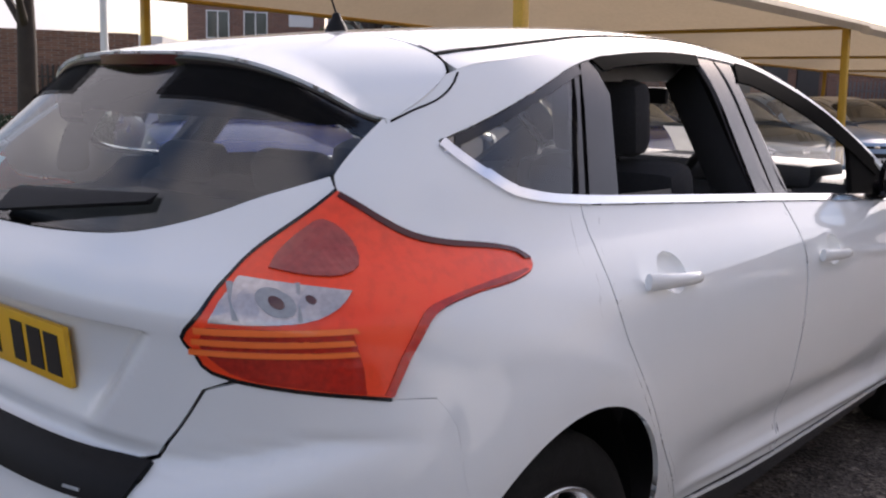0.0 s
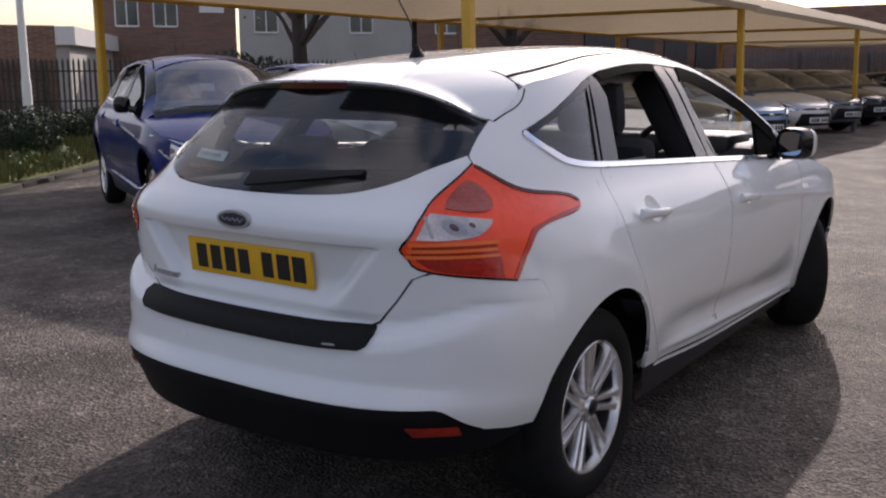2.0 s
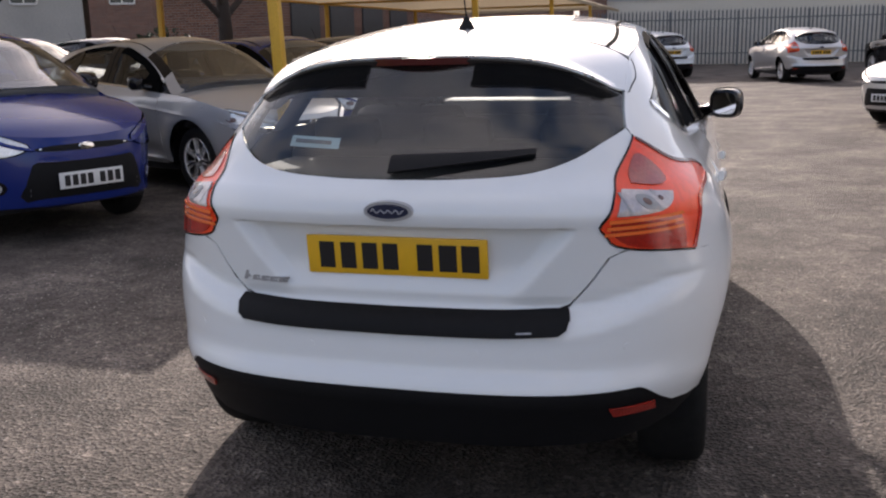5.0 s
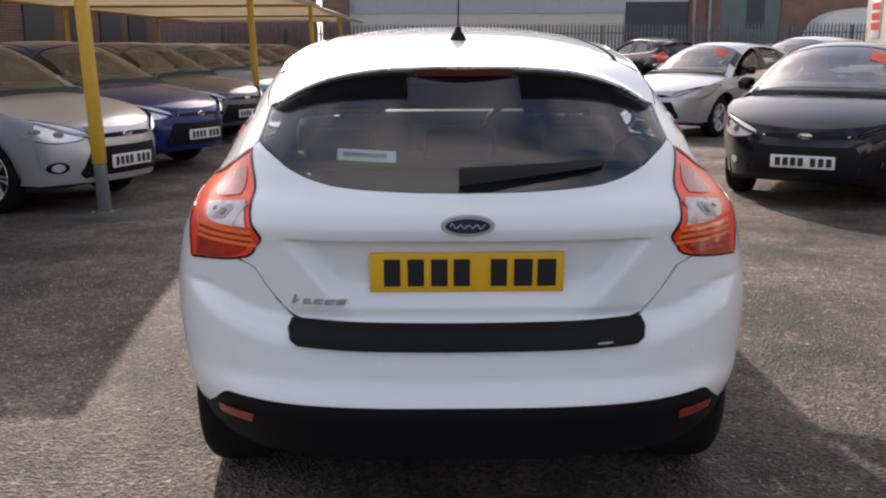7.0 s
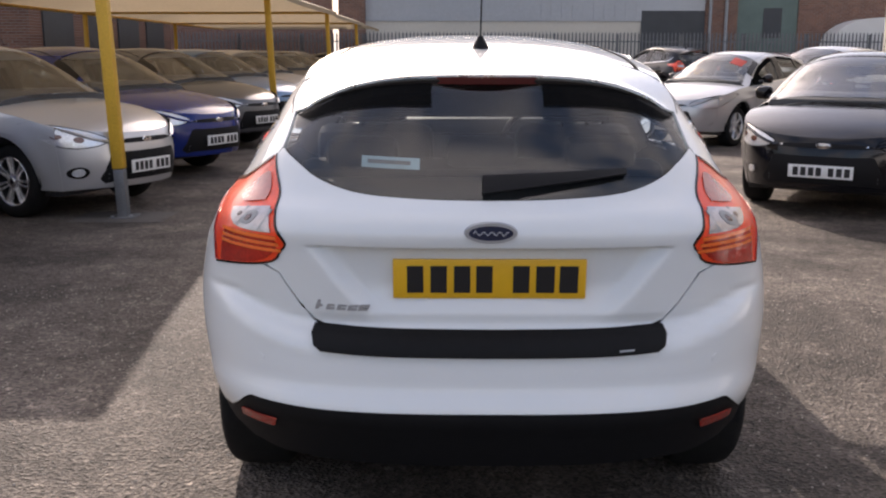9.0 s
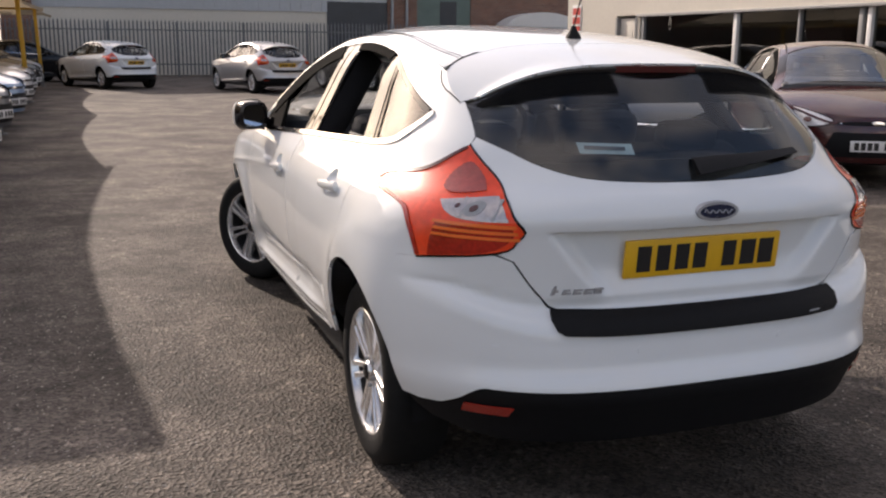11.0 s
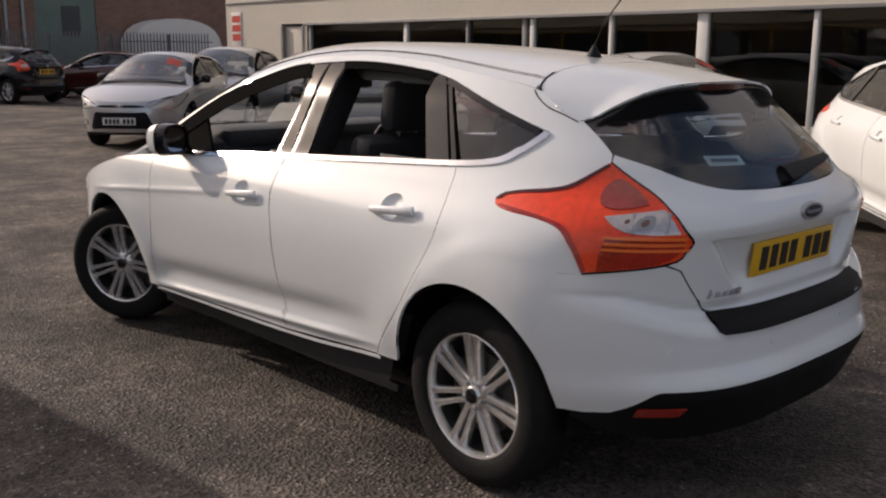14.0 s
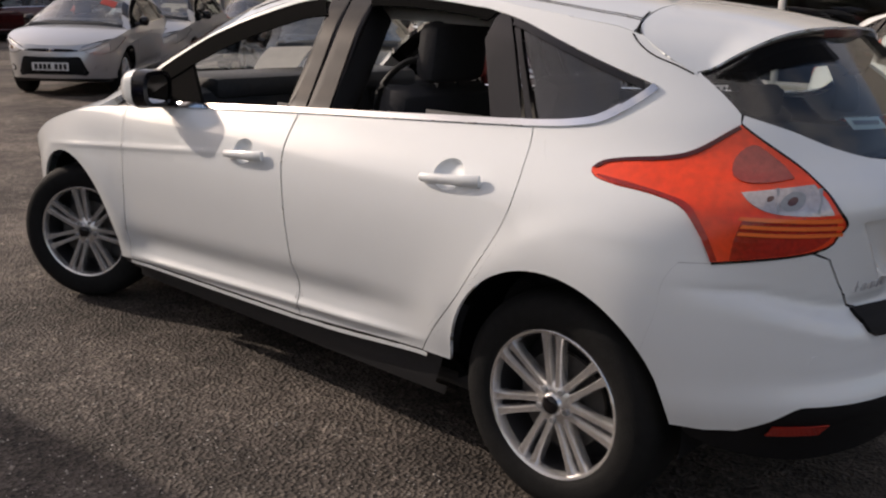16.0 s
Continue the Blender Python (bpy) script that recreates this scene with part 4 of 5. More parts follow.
    spo = smooth_line([(0, .385), (.2, .392), (.4, .43), (.52, .482), (.588, .53)], .02) + smooth_line([(.588, .53), (.592, .6), (.584, .66), (.568, .702), (.545, .722), (.5, .739)], .015) + [(x, .768 - .03 * (x / .5) ** 4) for x in np.linspace(.47, 0, 8)]
    spoiler = part("roof_spoiler", patch(both(spo[:-1]), roof_skin, .04, .0015, .007), paint, gate, "white roof spoiler over the rear window")
    bm = bmesh.new()
    rim = smooth_line([(0, .386), (.2, .393), (.4, .431), (.52, .483), (.586, .532)], .02)
    rim = [(-x, y) for x, y in rim[::-1]][:-1] + rim
    rows = []
    for x, y in rim:
        z, f = float(roof_skin(x, y)[2]), (abs(x) / .6) ** 2
        rows.append([bm.verts.new(c) for c in ((x, y + .003, z - .006), (x * .998, y + .001, z - .016), (x * .992, y + .010, z - .046 - .006 * f), (x * .975, y + .06, z - .050 - .006 * f))])
    for r0, r1 in zip(rows, rows[1:]):
        for k in range(3):
            bm.faces.new((r0[k], r0[k + 1], r1[k + 1], r1[k]))
    bmesh.ops.recalc_face_normals(bm, faces=bm.faces)
    part("spoiler_edge", bm, GLOSS_TRIM, spoiler, "black trailing face under the spoiler")
    for s in (1, -1):
        o = loop_of(chart(between(SPOILER_SEAM, .524, .728)), chart(between(RAIL, .728, .524)))
        seam = [(s * x, y) for x, y in smooth_line([(.44, .759), (.505, .742), (.545, .722), (.568, .702)], .012)]
        part("spoiler_seam", strip(seam, roof_skin, .0042, s < 0, .0006, .002), FELT, spoiler)
        seam = even([(s * q, z) for q, z in chart(between(SPOILER_SEAM, .53, .722))])
        part("spoiler_seam", strip(seam, BACK, .0042, False, .0008, .002), FELT, spoiler)
        part("spoiler_flank", patch(even([(s * q, z) for q, z in o]), BACK, .02, 0, .008, False), paint, spoiler)
    def under(x, y):
        p = roof_skin(x, y)
        p[..., 2] -= .021 + .05 * np.clip((y - .385) / .2, 0, 1) * (np.abs(x) < 2)
        return p
    sp2 = smooth_line([(0, .39), (.2, .397), (.4, .436), (.52, .488), (.575, .535)], .02) + [(.56, .6), (.0, .62)]
    part("spoiler_underside", patch(both(sp2[:-1]), under, .04, 0, 0), FELT, spoiler)
    bm = bmesh.new()
    rows = [[bm.verts.new((x, y + .02 * (x / .15) ** 2, z)) for x in np.linspace(-.155 + i, .155 - i, 13)] for y, z, i in ((.386, 1.326, 0), (.372, 1.323, .002), (.374, 1.303, .006), (.396, 1.296, .008))]
    for r0, r1 in zip(rows, rows[1:]):
        for k in range(12):
            bm.faces.new((r0[k], r0[k + 1], r1[k + 1], r1[k]))
    part("high_brake_lamp", bm, LAMP_DEEP, spoiler, "dark red high-level brake lamp")
    ws = [(.86 * rail_x(y), y) for y in np.linspace(2.5, 3.2, 20)]
    part("windscreen", patch(ws + [(x, 3.2 + .18 * (1 - (x / ws[-1][0]) ** 2)) for x in np.linspace(ws[-1][0], -ws[-1][0], 15)][1:-1] + [(-x, y) for x, y in ws[::-1]] + [(x, 2.5 + .05 * (1 - (x / ws[0][0]) ** 2)) for x in np.linspace(-ws[0][0], ws[0][0], 13)][1:-1],
                              roof_skin, .06, .0, .006, False, -.003), GLASS_CLEAR if closed else GLASS_SCREEN, car)
    for s in (1, -1):
        for name, y0, y1, mat in (("windscreen_pillar", 2.47, 2.88, GLOSS_TRIM), ("pillar_foot", 2.882, 3.2, paint)):
            ap = [(s * rail_x(y) * .999, y) for y in np.linspace(y0, y1, 16)] + [(s * .86 * rail_x(y), y) for y in np.linspace(y1, y0, 16)]
            part(name, patch(ap, roof_skin, .05, 0, .03), mat, car)
    bo = [(float(side_x(y, curve(y, wing_top))) * .998, y) for y in np.linspace(3.2, 4.29, 30)]
    part("bonnet", patch([(-x, y) for x, y in bo[::-1]] + [(x, 3.2 + .12 * (1 - (x / bo[0][0]) ** 2)) for x in np.linspace(-bo[0][0], bo[0][0], 15)][1:-1] + bo, bonnet_skin, .06, .0015, .012), paint, car)
    part("scuttle", patch([(-.66, 3.13), (.66, 3.13), (.62, 3.24), (.4, 3.31), (0, 3.35), (-.4, 3.31), (-.62, 3.24)], lambda x, y: np.stack([np.asarray(x, float), np.asarray(y, float), .965 - .15 * np.asarray(x, float) ** 2], -1), .1, 0, .01), TRIM, car)
    # rear bumper
    bt = rear([(0, .648), (.3, .650), (.44, .657), (.479, .669)]) + rear([(.479, .669), (.534, .735), (.579, .80)])[1:] + ch([(.168, .818), (.25, .805), (.335, .792)]) + chart([(.335, .7925), (.40, .7885)])
    bd = chart(BUMPER_SEAM[::-1]) + chart(arch(AXLE_R, 37, 6)) + chart([(.393, .372), (.32, .372)]) + ch([(.25, .38), (.19, .41), (.14, .447)]) + rear([(.66, .452), (.5, .449), (.3, .449), (0, .449)])
    bumper = part("rear_bumper", patch(even(both(loop_of(bt, bd))), BACK, .017, .0002, .012), paint, car)
    bl = rear([(0, .447), (.3, .447), (.5, .447), (.66, .45)]) + ch([(.14, .445), (.19, .408), (.25, .378), (.32, .37)]) + chart([(.372, .366), (.355, .345), (.3, .318), (.22, .295)]) + rear([(.6, .280), (.3, .272), (0, .27)])
    val = part("bumper_valance", patch(even(both(loop_of(bl))), BACK, .02, .001, .02, False, -.004), TRIM, car, "black lower bumper")
    for s in (1, -1):
        o = [(s * q, z) for q, z in rear([(.585, .397), (.70, .399)]) + rear([(.70, .371), (.595, .369)])]
        part("reflector", patch(even(o), BACK, .03, 0, .004, False, .004), REFLECTOR, val, "red bumper reflector")
    # black protector on the bumper ledge
    pad = rear([(0, .6525), (.3, .6545), (.43, .66), (.474, .66)]) + rear([(.474, .66), (.481, .64), (.473, .615), (.452, .602)]) + rear([(.452, .602), (.3, .597), (0, .595)])
    part("bumper_protector", patch(even(both(loop_of(pad))), BACK, .015, .0, .012, False, .011), TRIM, bumper, "black plastic bumper ledge protector")
    part("protector_mark", patch(even([(q, z) for q, z in rear([(.345, .606), (.385, .6075)]) + rear([(.385, .6115), (.345, .610)])]), BACK, .02, 0, .002, False, .0125), GALV, bumper)
    for x in ((-.235, .235, -.63, .63) if not closed else ()):
        z = .552 if abs(x) < .5 else .565
        dot = [(float(q_rear(abs(x) + .011 * math.cos(a), z)) * (1 if x > 0 else -1), z + .011 * math.sin(a)) for a in np.linspace(0, math.tau, 17)[:-1]]
        part("parking_sensor", patch(even(dot), BACK, .02, 0, .003, False, .0012), paint, bumper, "small round body-coloured parking sensor")
    # number plate with bars for its characters
    pm = Matrix.Translation((0, .086, .795)) @ Matrix.Rotation(radians(90), 4, "X") @ Matrix.Rotation(radians(6), 4, "X")
    plate = part("number_plate", boxed((-.26, -.0555, -.012), (.26, .0555, 0), pm, .003), PLATE_Y, gate, "yellow number plate with black characters")
    for k, x in enumerate((-.2, -.137, -.074, -.014, .085, .15, .213)):
        w = .022 if k not in (5, 6) else .025
        part("plate_bar", boxed((x - w, -.038, .0003), (x + w, .038, .0018), pm), INK, plate)
    # oval badge, script badge, wiper, aerial, crease over the plate
    bm = bmesh.new()
    def oval(bm, rx, rz, y0, y1):
        a = [bm.verts.new((rx * math.cos(t), y0, .930 + rz * math.sin(t))) for t in np.linspace(0, math.tau, 33)[:-1]]
        c = [bm.verts.new((rx * .93 * math.cos(t), y1, .930 + rz * .93 * math.sin(t))) for t in np.linspace(0, math.tau, 33)[:-1]]
        for k in range(32):
            bm.faces.new((a[k], a[(k + 1) % 32], c[(k + 1) % 32], c[k]))
        bm.faces.new(c)
        bmesh.ops.recalc_face_normals(bm, faces=bm.faces)
        return bm
    badge = part("badge", oval(bmesh.new(), .073, .029, .05, .034), SATIN, gate, "oval badge with a chrome rim")
    part("badge_face", oval(bmesh.new(), .061, .0205, .036, .0325), NAVY, badge)
    wave = [(-.046 + .0046 * k, .0315, .930 + (.0085 if k in (1, 17) else .0045) * math.sin(k * 1.35)) for k in range(21)]
    part("badge_mark", tube(bmesh.new(), wave, .0018, 6), SATIN, badge)
    for k in range(1 if closed else 5):
        x = -.475 + .03 * k
        y = float(shell(q_rear(x, .715), .715)[1])
        high, w = .026 if k == 0 else .015, .15 if closed else .027
        lean = Matrix.Translation((x, y, .707)) @ Matrix(((1, 0, .35, 0), (0, 1, 0, 0), (0, 0, 1, 0), (0, 0, 0, 1)))
        bm = bmesh.new()
        if closed:
            box(bm, (0, -.006, 0), (w, .004, .015), lean)
        else:
            # one letter: a stem with two arms, drawn round in one outline
            arm = .007 if k == 0 else 0
            out = [(0, 0), (.010, 0), (.010, arm), (.025, arm), (.025, arm + .006), (.010, arm + .006), (.010, high - .006), (w, high - .006), (w, high), (0, high)]
            out = out[:1] + out[3:] if k else out
            front, back_ = [[bm.verts.new(lean @ Vector((a, d, c))) for a, c in out] for d in (-.006, .004)]
            bm.faces.new(front[::-1])
            for n0 in range(len(out)):
                n1 = (n0 + 1) % len(out)
                bm.faces.new((front[n0], front[n1], back_[n1], back_[n0]))
            bmesh.ops.recalc_face_normals(bm, faces=bm.faces)
        part("script_badge" if closed else "script_letter", bm, SATIN, gate, "small chrome script badge", smooth=False)
    bm = bmesh.new()
    rows = []
    for f in np.linspace(0, 1, 15):
        x, zl = -.02 + .395 * f, 1.020 + .046 * f
        zh = zl + .048 - .030 * f
        yl, yh = (float(shell(q_rear(abs(x), zz), zz)[1]) for zz in (zl, zh))
        out = .022 - .008 * f
        rows.append([bm.verts.new(c) for c in ((x, yl - .003, zl), (x, yl - out, zl + .006), (x, yh - out, zh - .006), (x, yh - .003, zh))])
    for r0, r1 in zip(rows, rows[1:]):
        for k in range(3):
            bm.faces.new((r0[k], r0[k + 1], r1[k + 1], r1[k]))
    bm.faces.new(rows[0][::-1]), bm.faces.new(rows[-1])
    bmesh.ops.recalc_face_normals(bm, faces=bm.faces)
    wiper = part("rear_wiper", bm, TRIM, gate, "black rear wiper with a broad arm")
    am = Matrix.Translation((0, .94, 1.405))
    aerial = part("roof_aerial", lathe(bmesh.new(), [(.03, 0), (.026, .012), (.014, .03), (.0085, .045), (0, .047)], 20, am @ Matrix.Rotation(radians(-90), 4, "Y")), TRIM, car)
    part("aerial_mast", tube(bmesh.new(), [(0, .94, 1.445), (0, .90, 1.53), (0, .82, 1.62)], .003, 8), TRIM, aerial)
    # interior
    floor = part("car_floor", boxed((-.7, .55, .19), (.7, 3.9, .26), bevel=.02), DARK, car)
    seat(car, .41, 1.95)
    seat(car, -.41, 1.95)
    bench = part("rear_bench", boxed((-.62, .95, .42), (.62, 1.4, .58), bevel=.05), CLOTH, car)
    part("bench_back", boxed((-.62, -.06, 0), (.62, .07, .56), Matrix.Translation((0, .95, .5)) @ Matrix.Rotation(radians(16), 4, "X"), .05), CLOTH, bench)
    for x in (-.4, 0, .4):
        part("bench_headrest", boxed((-.12, -.04, 0), (.12, .05, .13), Matrix.Translation((x, .81, .99)) @ Matrix.Rotation(radians(12), 4, "X"), .035), CLOTH, bench)
    part("parcel_shelf", boxed((-.6, .28, .96), (.6, .8, .985), bevel=.01), DARK, car)
    dash = part("dashboard", boxed((-.73, 2.66, .6), (.73, 3.22, 1.015), bevel=.06), DASH, car)
    part("dashboard_hood", boxed((-.58, 2.64, .97), (.58, 2.99, 1.062), bevel=.035), DASH, dash)
    ring = [(.36 + .185 * math.cos(a), 2.50 - .06 * math.sin(a), .945 + .17 * math.sin(a)) for a in np.linspace(0, math.tau, 33)[:-1]]
    wheel = part("steering_wheel", tube(bmesh.new(), ring, .016, 8, True), DARK, car)
    part("steering_boss", boxed((.28, 2.48, .885), (.44, 2.7, .99), bevel=.03), DARK, wheel)
    part("rear_view_mirror", boxed((-.12, 2.42, 1.25), (.12, 2.45, 1.31), bevel=.012), DARK, car)
    if not closed:
        sheet = bmesh.new()
        m = Matrix.Translation((0, 2.95, 1.105)) @ Matrix.Rotation(radians(-40), 4, "X")
        rows = [[sheet.verts.new(m @ Vector((x, y, .01 * (1 - (y / .09) ** 2)))) for x in (-.13, 0, .13)] for y in np.linspace(-.09, .09, 7)]
        for r0, r1 in zip(rows, rows[1:]):
            for k in range(2):
                sheet.faces.new((r0[k], r0[k + 1], r1[k + 1], r1[k]))
        part("price_card", sheet, CARD, dash, "white price card standing on the dashboard")
    def ceil(x, y):
        p = roof_skin(x, y)
        p[..., 2] -= .03
        return p
    part("headlining", patch([(-.5, .66), (.5, .66), (.47, 2.45), (-.47, 2.45)], ceil, .1, 0, 0, True), LINING, car)
    for s in (1, -1):
        def inner(q, z, s=s):
            p = shell(q, z)
            p[..., 0] = s * (p[..., 0] - .055)
            return p
        o = chart(smooth_line([(.58, 1.23), (.66, 1.27), (.76, 1.30), (.70, 1.24), (.655, 1.18), (.64, 1.10), (.66, 1.03), (.57, 1.03), (.55, 1.10), (.555, 1.17), (.58, 1.23)], .02)[:-1])
        part("pillar_trim", patch(o, inner, .03, 0, .004, s > 0), LINING, car, "pale plastic trim inside the rear pillar")
    # daylight falls in through the glass
    for o in car.children_recursive:
        if o.type == "MESH" and o.data.materials[0] in (GLASS, GLASS_CLEAR, GLASS_SCREEN):
            o.visible_shadow = False
    return car


# ---- ground ----
def ground_mesh():
    bm = bmesh.new()
    xs = [-400, -60, -30, -14, -8, -4, -2, 0, 2, 4, 8, 12, 40, 400]
    ys = [-400, -40, -12, -6, -3, 0, 3, 6, 12, 20, 30, 60, 400]
    v = [[bm.verts.new((x, y, 0)) for y in ys] for x in xs]
    for i in range(len(xs) - 1):
        for j in range(len(ys) - 1):
            bm.faces.new((v[i][j], v[i + 1][j], v[i + 1][j + 1], v[i][j + 1]))
    return bm


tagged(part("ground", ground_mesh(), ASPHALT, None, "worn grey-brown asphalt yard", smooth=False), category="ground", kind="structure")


def grit(x0, y0, x1, y1, n, seed):
    """Loose small stones lying on the asphalt."""
    rnd = random.Random(seed)
    verts, faces = [], []
    for _ in range(n):
        x, y, r, a = rnd.uniform(x0, x1), rnd.uniform(y0, y1), rnd.uniform(.002, .0055), rnd.uniform(0, math.tau)
        k = len(verts)
        for j in range(5):
            b = a + j * math.tau / 5
            s = r * rnd.uniform(.7, 1.3)
            verts.append((x + s * math.cos(b), y + s * math.sin(b), .0005))
        verts.append((x + r * rnd.uniform(-.3, .3), y + r * rnd.uniform(-.3, .3), r * rnd.uniform(.7, 1.2)))
        faces += [(k + j, k + (j + 1) % 5, k + 5) for j in range(5)]
    me = bpy.data.meshes.new("loose_grit")
    me.from_pydata(verts, [], faces)
    me.materials.append(GRIT)
    return tagged(new("loose_grit", me), "pale loose grit scattered over the asphalt", "grit", kind="stuff")


GRIT = material("pale_grit", (.34, .31, .27), .7, vary=.5, scale=60)
grit(-3.2, -1.6, -.86, 3.2, 3500, 11)
grit(.85, -1.2, 2.6, 3.5, 1200, 12)

# ---- the white car ----
hatchback("white five-door hatchback with open side windows parked on asphalt", WHITE, False, 31)


# ---- canopy over the sales row ----
FABRIC = cloth("sand_canopy_fabric", (.46, .37, .25), .33)
POSTS = [(-2.9, 5.70), (-3.0, 13.8), (-3.05, 22.3), (-3.1, 30.8)]
for x, y in POSTS:
    for xx in (x, x - 6.4):
        post = thing("canopy_post", "yellow painted steel canopy post with a grey foot", "post", Matrix.Translation((xx, y if xx == x else y + .5, 0)) @ Matrix.Rotation(radians(-2 if xx == x else 0), 4, "Y"), "canopy posts")
        part("shaft", boxed((-.05, -.05, .42), (.05, .05, 2.42), bevel=.012), YELLOW, post)
        part("foot", boxed((-.046, -.046, 0), (.046, .046, .42), bevel=.01), PALE_STEEL, post, "bare grey steel foot")
        part("base_plate", boxed((-.11, -.11, 0), (.11, .11, .012), bevel=.003), PALE_STEEL, post)
        for dx in (-.08, .08):
            part("bolt", boxed((dx - .012, -.08, .012), (dx + .012, -.056, .028), bevel=.003), GALV, post)
tagged(part("pavement_pad", boxed((-3.3, 5.42, -.02), (-2.5, 5.95, .006), bevel=.005), CONCRETE, None, "pale concrete pad round the foot of a canopy post"), category="concrete pad", kind="structure")


def canopy_bay(x0, y0, y1):
    """Four slopes of stretched cloth over one bay, its free edges drawn in between the posts."""
    bm = bmesh.new()
    n = 20
    def at(u, v):
        e, w = min(u, 1 - u) * 2, min(v, 1 - v) * 2
        x, y = x0 + .12 - 6.7 * u, y0 - .05 + (y1 - y0 + .1) * v
        h = 1.0 * min(e, w * 1.25, 1) ** .9
        pull = .30 * math.sin(math.pi * v) * max(0, 1 - 2 * u)
        low = .02 * u
        return (x - pull, y, 2.42 + h - low + .06 * math.sin(math.pi * v) * (1 - e) * (1 if u < .5 else 0))
    v = [[bm.verts.new(at(i / n, j / n)) for j in range(n + 1)] for i in range(n + 1)]
    for i in range(n):
        for j in range(n):
            bm.faces.new((v[i][j], v[i + 1][j], v[i + 1][j + 1], v[i][j + 1]))
    for k in range(n):
        a, c = v[0][k], v[0][k + 1]
        d, e = bm.verts.new(a.co - Vector((0, 0, .10))), bm.verts.new(c.co - Vector((0, 0, .10)))
        bm.faces.new((a, c, e, d))
    return bm


for (x, y), (_, y1) in zip(POSTS, POSTS[1:] + [(0, 39.0)]):
    c = thing("canopy", "sand-coloured fabric canopy stretched between yellow posts", "canopy", group="canopies")
    part("cloth", canopy_bay(x, y, y1), FABRIC, c)
    part("edge_pipe", tube(bmesh.new(), [(x - 6.5, y, 2.4), (x - 6.5, y1, 2.4)], .03, 8), YELLOW, c)
    part("cross_pipe", tube(bmesh.new(), [(x, y, 2.4), (x - 6.4, y, 2.39)], .03, 8), YELLOW, c)

# ---- showroom ----
CLAD = material("cream_cladding", (.60, .56, .48), .55, vary=.06, scale=2)
FRAME_W = material("white_window_frame", (.72, .71, .68), .45, vary=.05)
DOOR_GREY = material("grey_door", (.22, .22, .22), .5, vary=.08)
SHOW_GLASS = glass("showroom_glass", (.42, .43, .42))
FLOOR_IN = material("showroom_floor", (.18, .17, .16), .3, vary=.1)
SIGN_RED = material("red_sign_paint", (.60, .06, .04), .45, vary=.1)
SX, S0, S1 = 11.0, -8.0, 22.3
def wall(name, lo, hi, mat, label):
    return tagged(part(name, boxed(lo, hi), mat, None, label, smooth=False), category="wall", kind="structure")
wall("wall_showroom_head", (SX, S0, 2.15), (SX + .3, S1, 5.4), CLAD, "cream cladding above the showroom windows")
wall("wall_showroom_pier", (SX, 19.62, 0), (SX + .3, S1, 2.15), CLAD, "cream showroom wall beside the side door")
wall("wall_showroom_jamb", (SX, 18.5, 0), (SX + .3, 18.62, 2.15), CLAD, "cream showroom wall between door and windows")
wall("wall_showroom_plinth", (SX, S0, 0), (SX + .3, 18.5, .3), CLAD, "cream plinth under the showroom windows")
wall("wall_showroom_side", (SX + .3, S1 - .3, 0), (SX + 12, S1, 5.4), CLAD, "cream end wall of the showroom")
wall("wall_showroom_back", (SX + 9, S0, 0), (SX + 9.3, S1 - .3, 5.4), CLAD, "pale back wall inside the showroom")
tagged(part("ceiling", boxed((SX + .3, S0, 2.9), (SX + 9, S1 - .3, 3.0)), DOOR_GREY, None, "grey showroom ceiling", smooth=False), category="ceiling", kind="structure")
tagged(part("floor", boxed((SX + .3, S0, -.05), (SX + 9, S1 - .3, .012)), FLOOR_IN, None, "dark polished showroom floor", smooth=False), category="floor", kind="structure")
trim = part("trim", boxed((SX - .06, S0, 2.1), (SX - .001, 18.6, 2.16), bevel=.006), DOOR_GREY, None, "grey flashing over the windows")
tagged(trim, category="trim", kind="structure")
tagged(part("trim", boxed((SX - .04, S0, 2.72), (SX - .001, S1, 2.76), bevel=.006), DOOR_GREY, None, "thin shadow joint in the cladding"), category="trim", kind="structure")
door = thing("door_1", "grey side door in the showroom wall", "door", kind="structure")
part("door_frame", boxed((SX - .02, 18.622, 0), (SX + .2, 18.70, 2.1)), DOOR_GREY, door)
part("door_frame", boxed((SX - .02, 19.54, 0), (SX + .2, 19.618, 2.1)), DOOR_GREY, door)
part("door_leaf", boxed((SX + .08, 18.70, 0), (SX + .13, 19.54, 2.08), bevel=.004), CLAD, door, "pale door leaf")
part("door_handle", boxed((SX + .03, 18.76, 1.0), (SX + .08, 18.88, 1.03), bevel=.006), GALV, door)
sign = thing("wall_sign", "red and white notice on the cream wall", "sign")
part("board", boxed((SX - .02, 21.5, 1.55), (SX - .001, 22.0, 2.5), bevel=.004), FRAME_W, sign)
for k in range(3):
    part("sign_bar", boxed((SX - .024, 21.53, 1.75 + .24 * k), (SX - .0205, 21.97, 1.93 + .24 * k)), SIGN_RED, sign)
MULLIONS = [(18.4, .10, 0), (14.8, .12, 1), (12.87, .07, 0), (11.3, .10, 0), (11.1, .10, 1), (9.24, .07, 1), (7.38, .2, 1), (5.46, .08, 1), (3.5, .1, 1), (1.6, .1, 1), (-.4, .1, 1), (-2.4, .1, 1), (-5, .1, 1), (-7.9, .1, 1)]
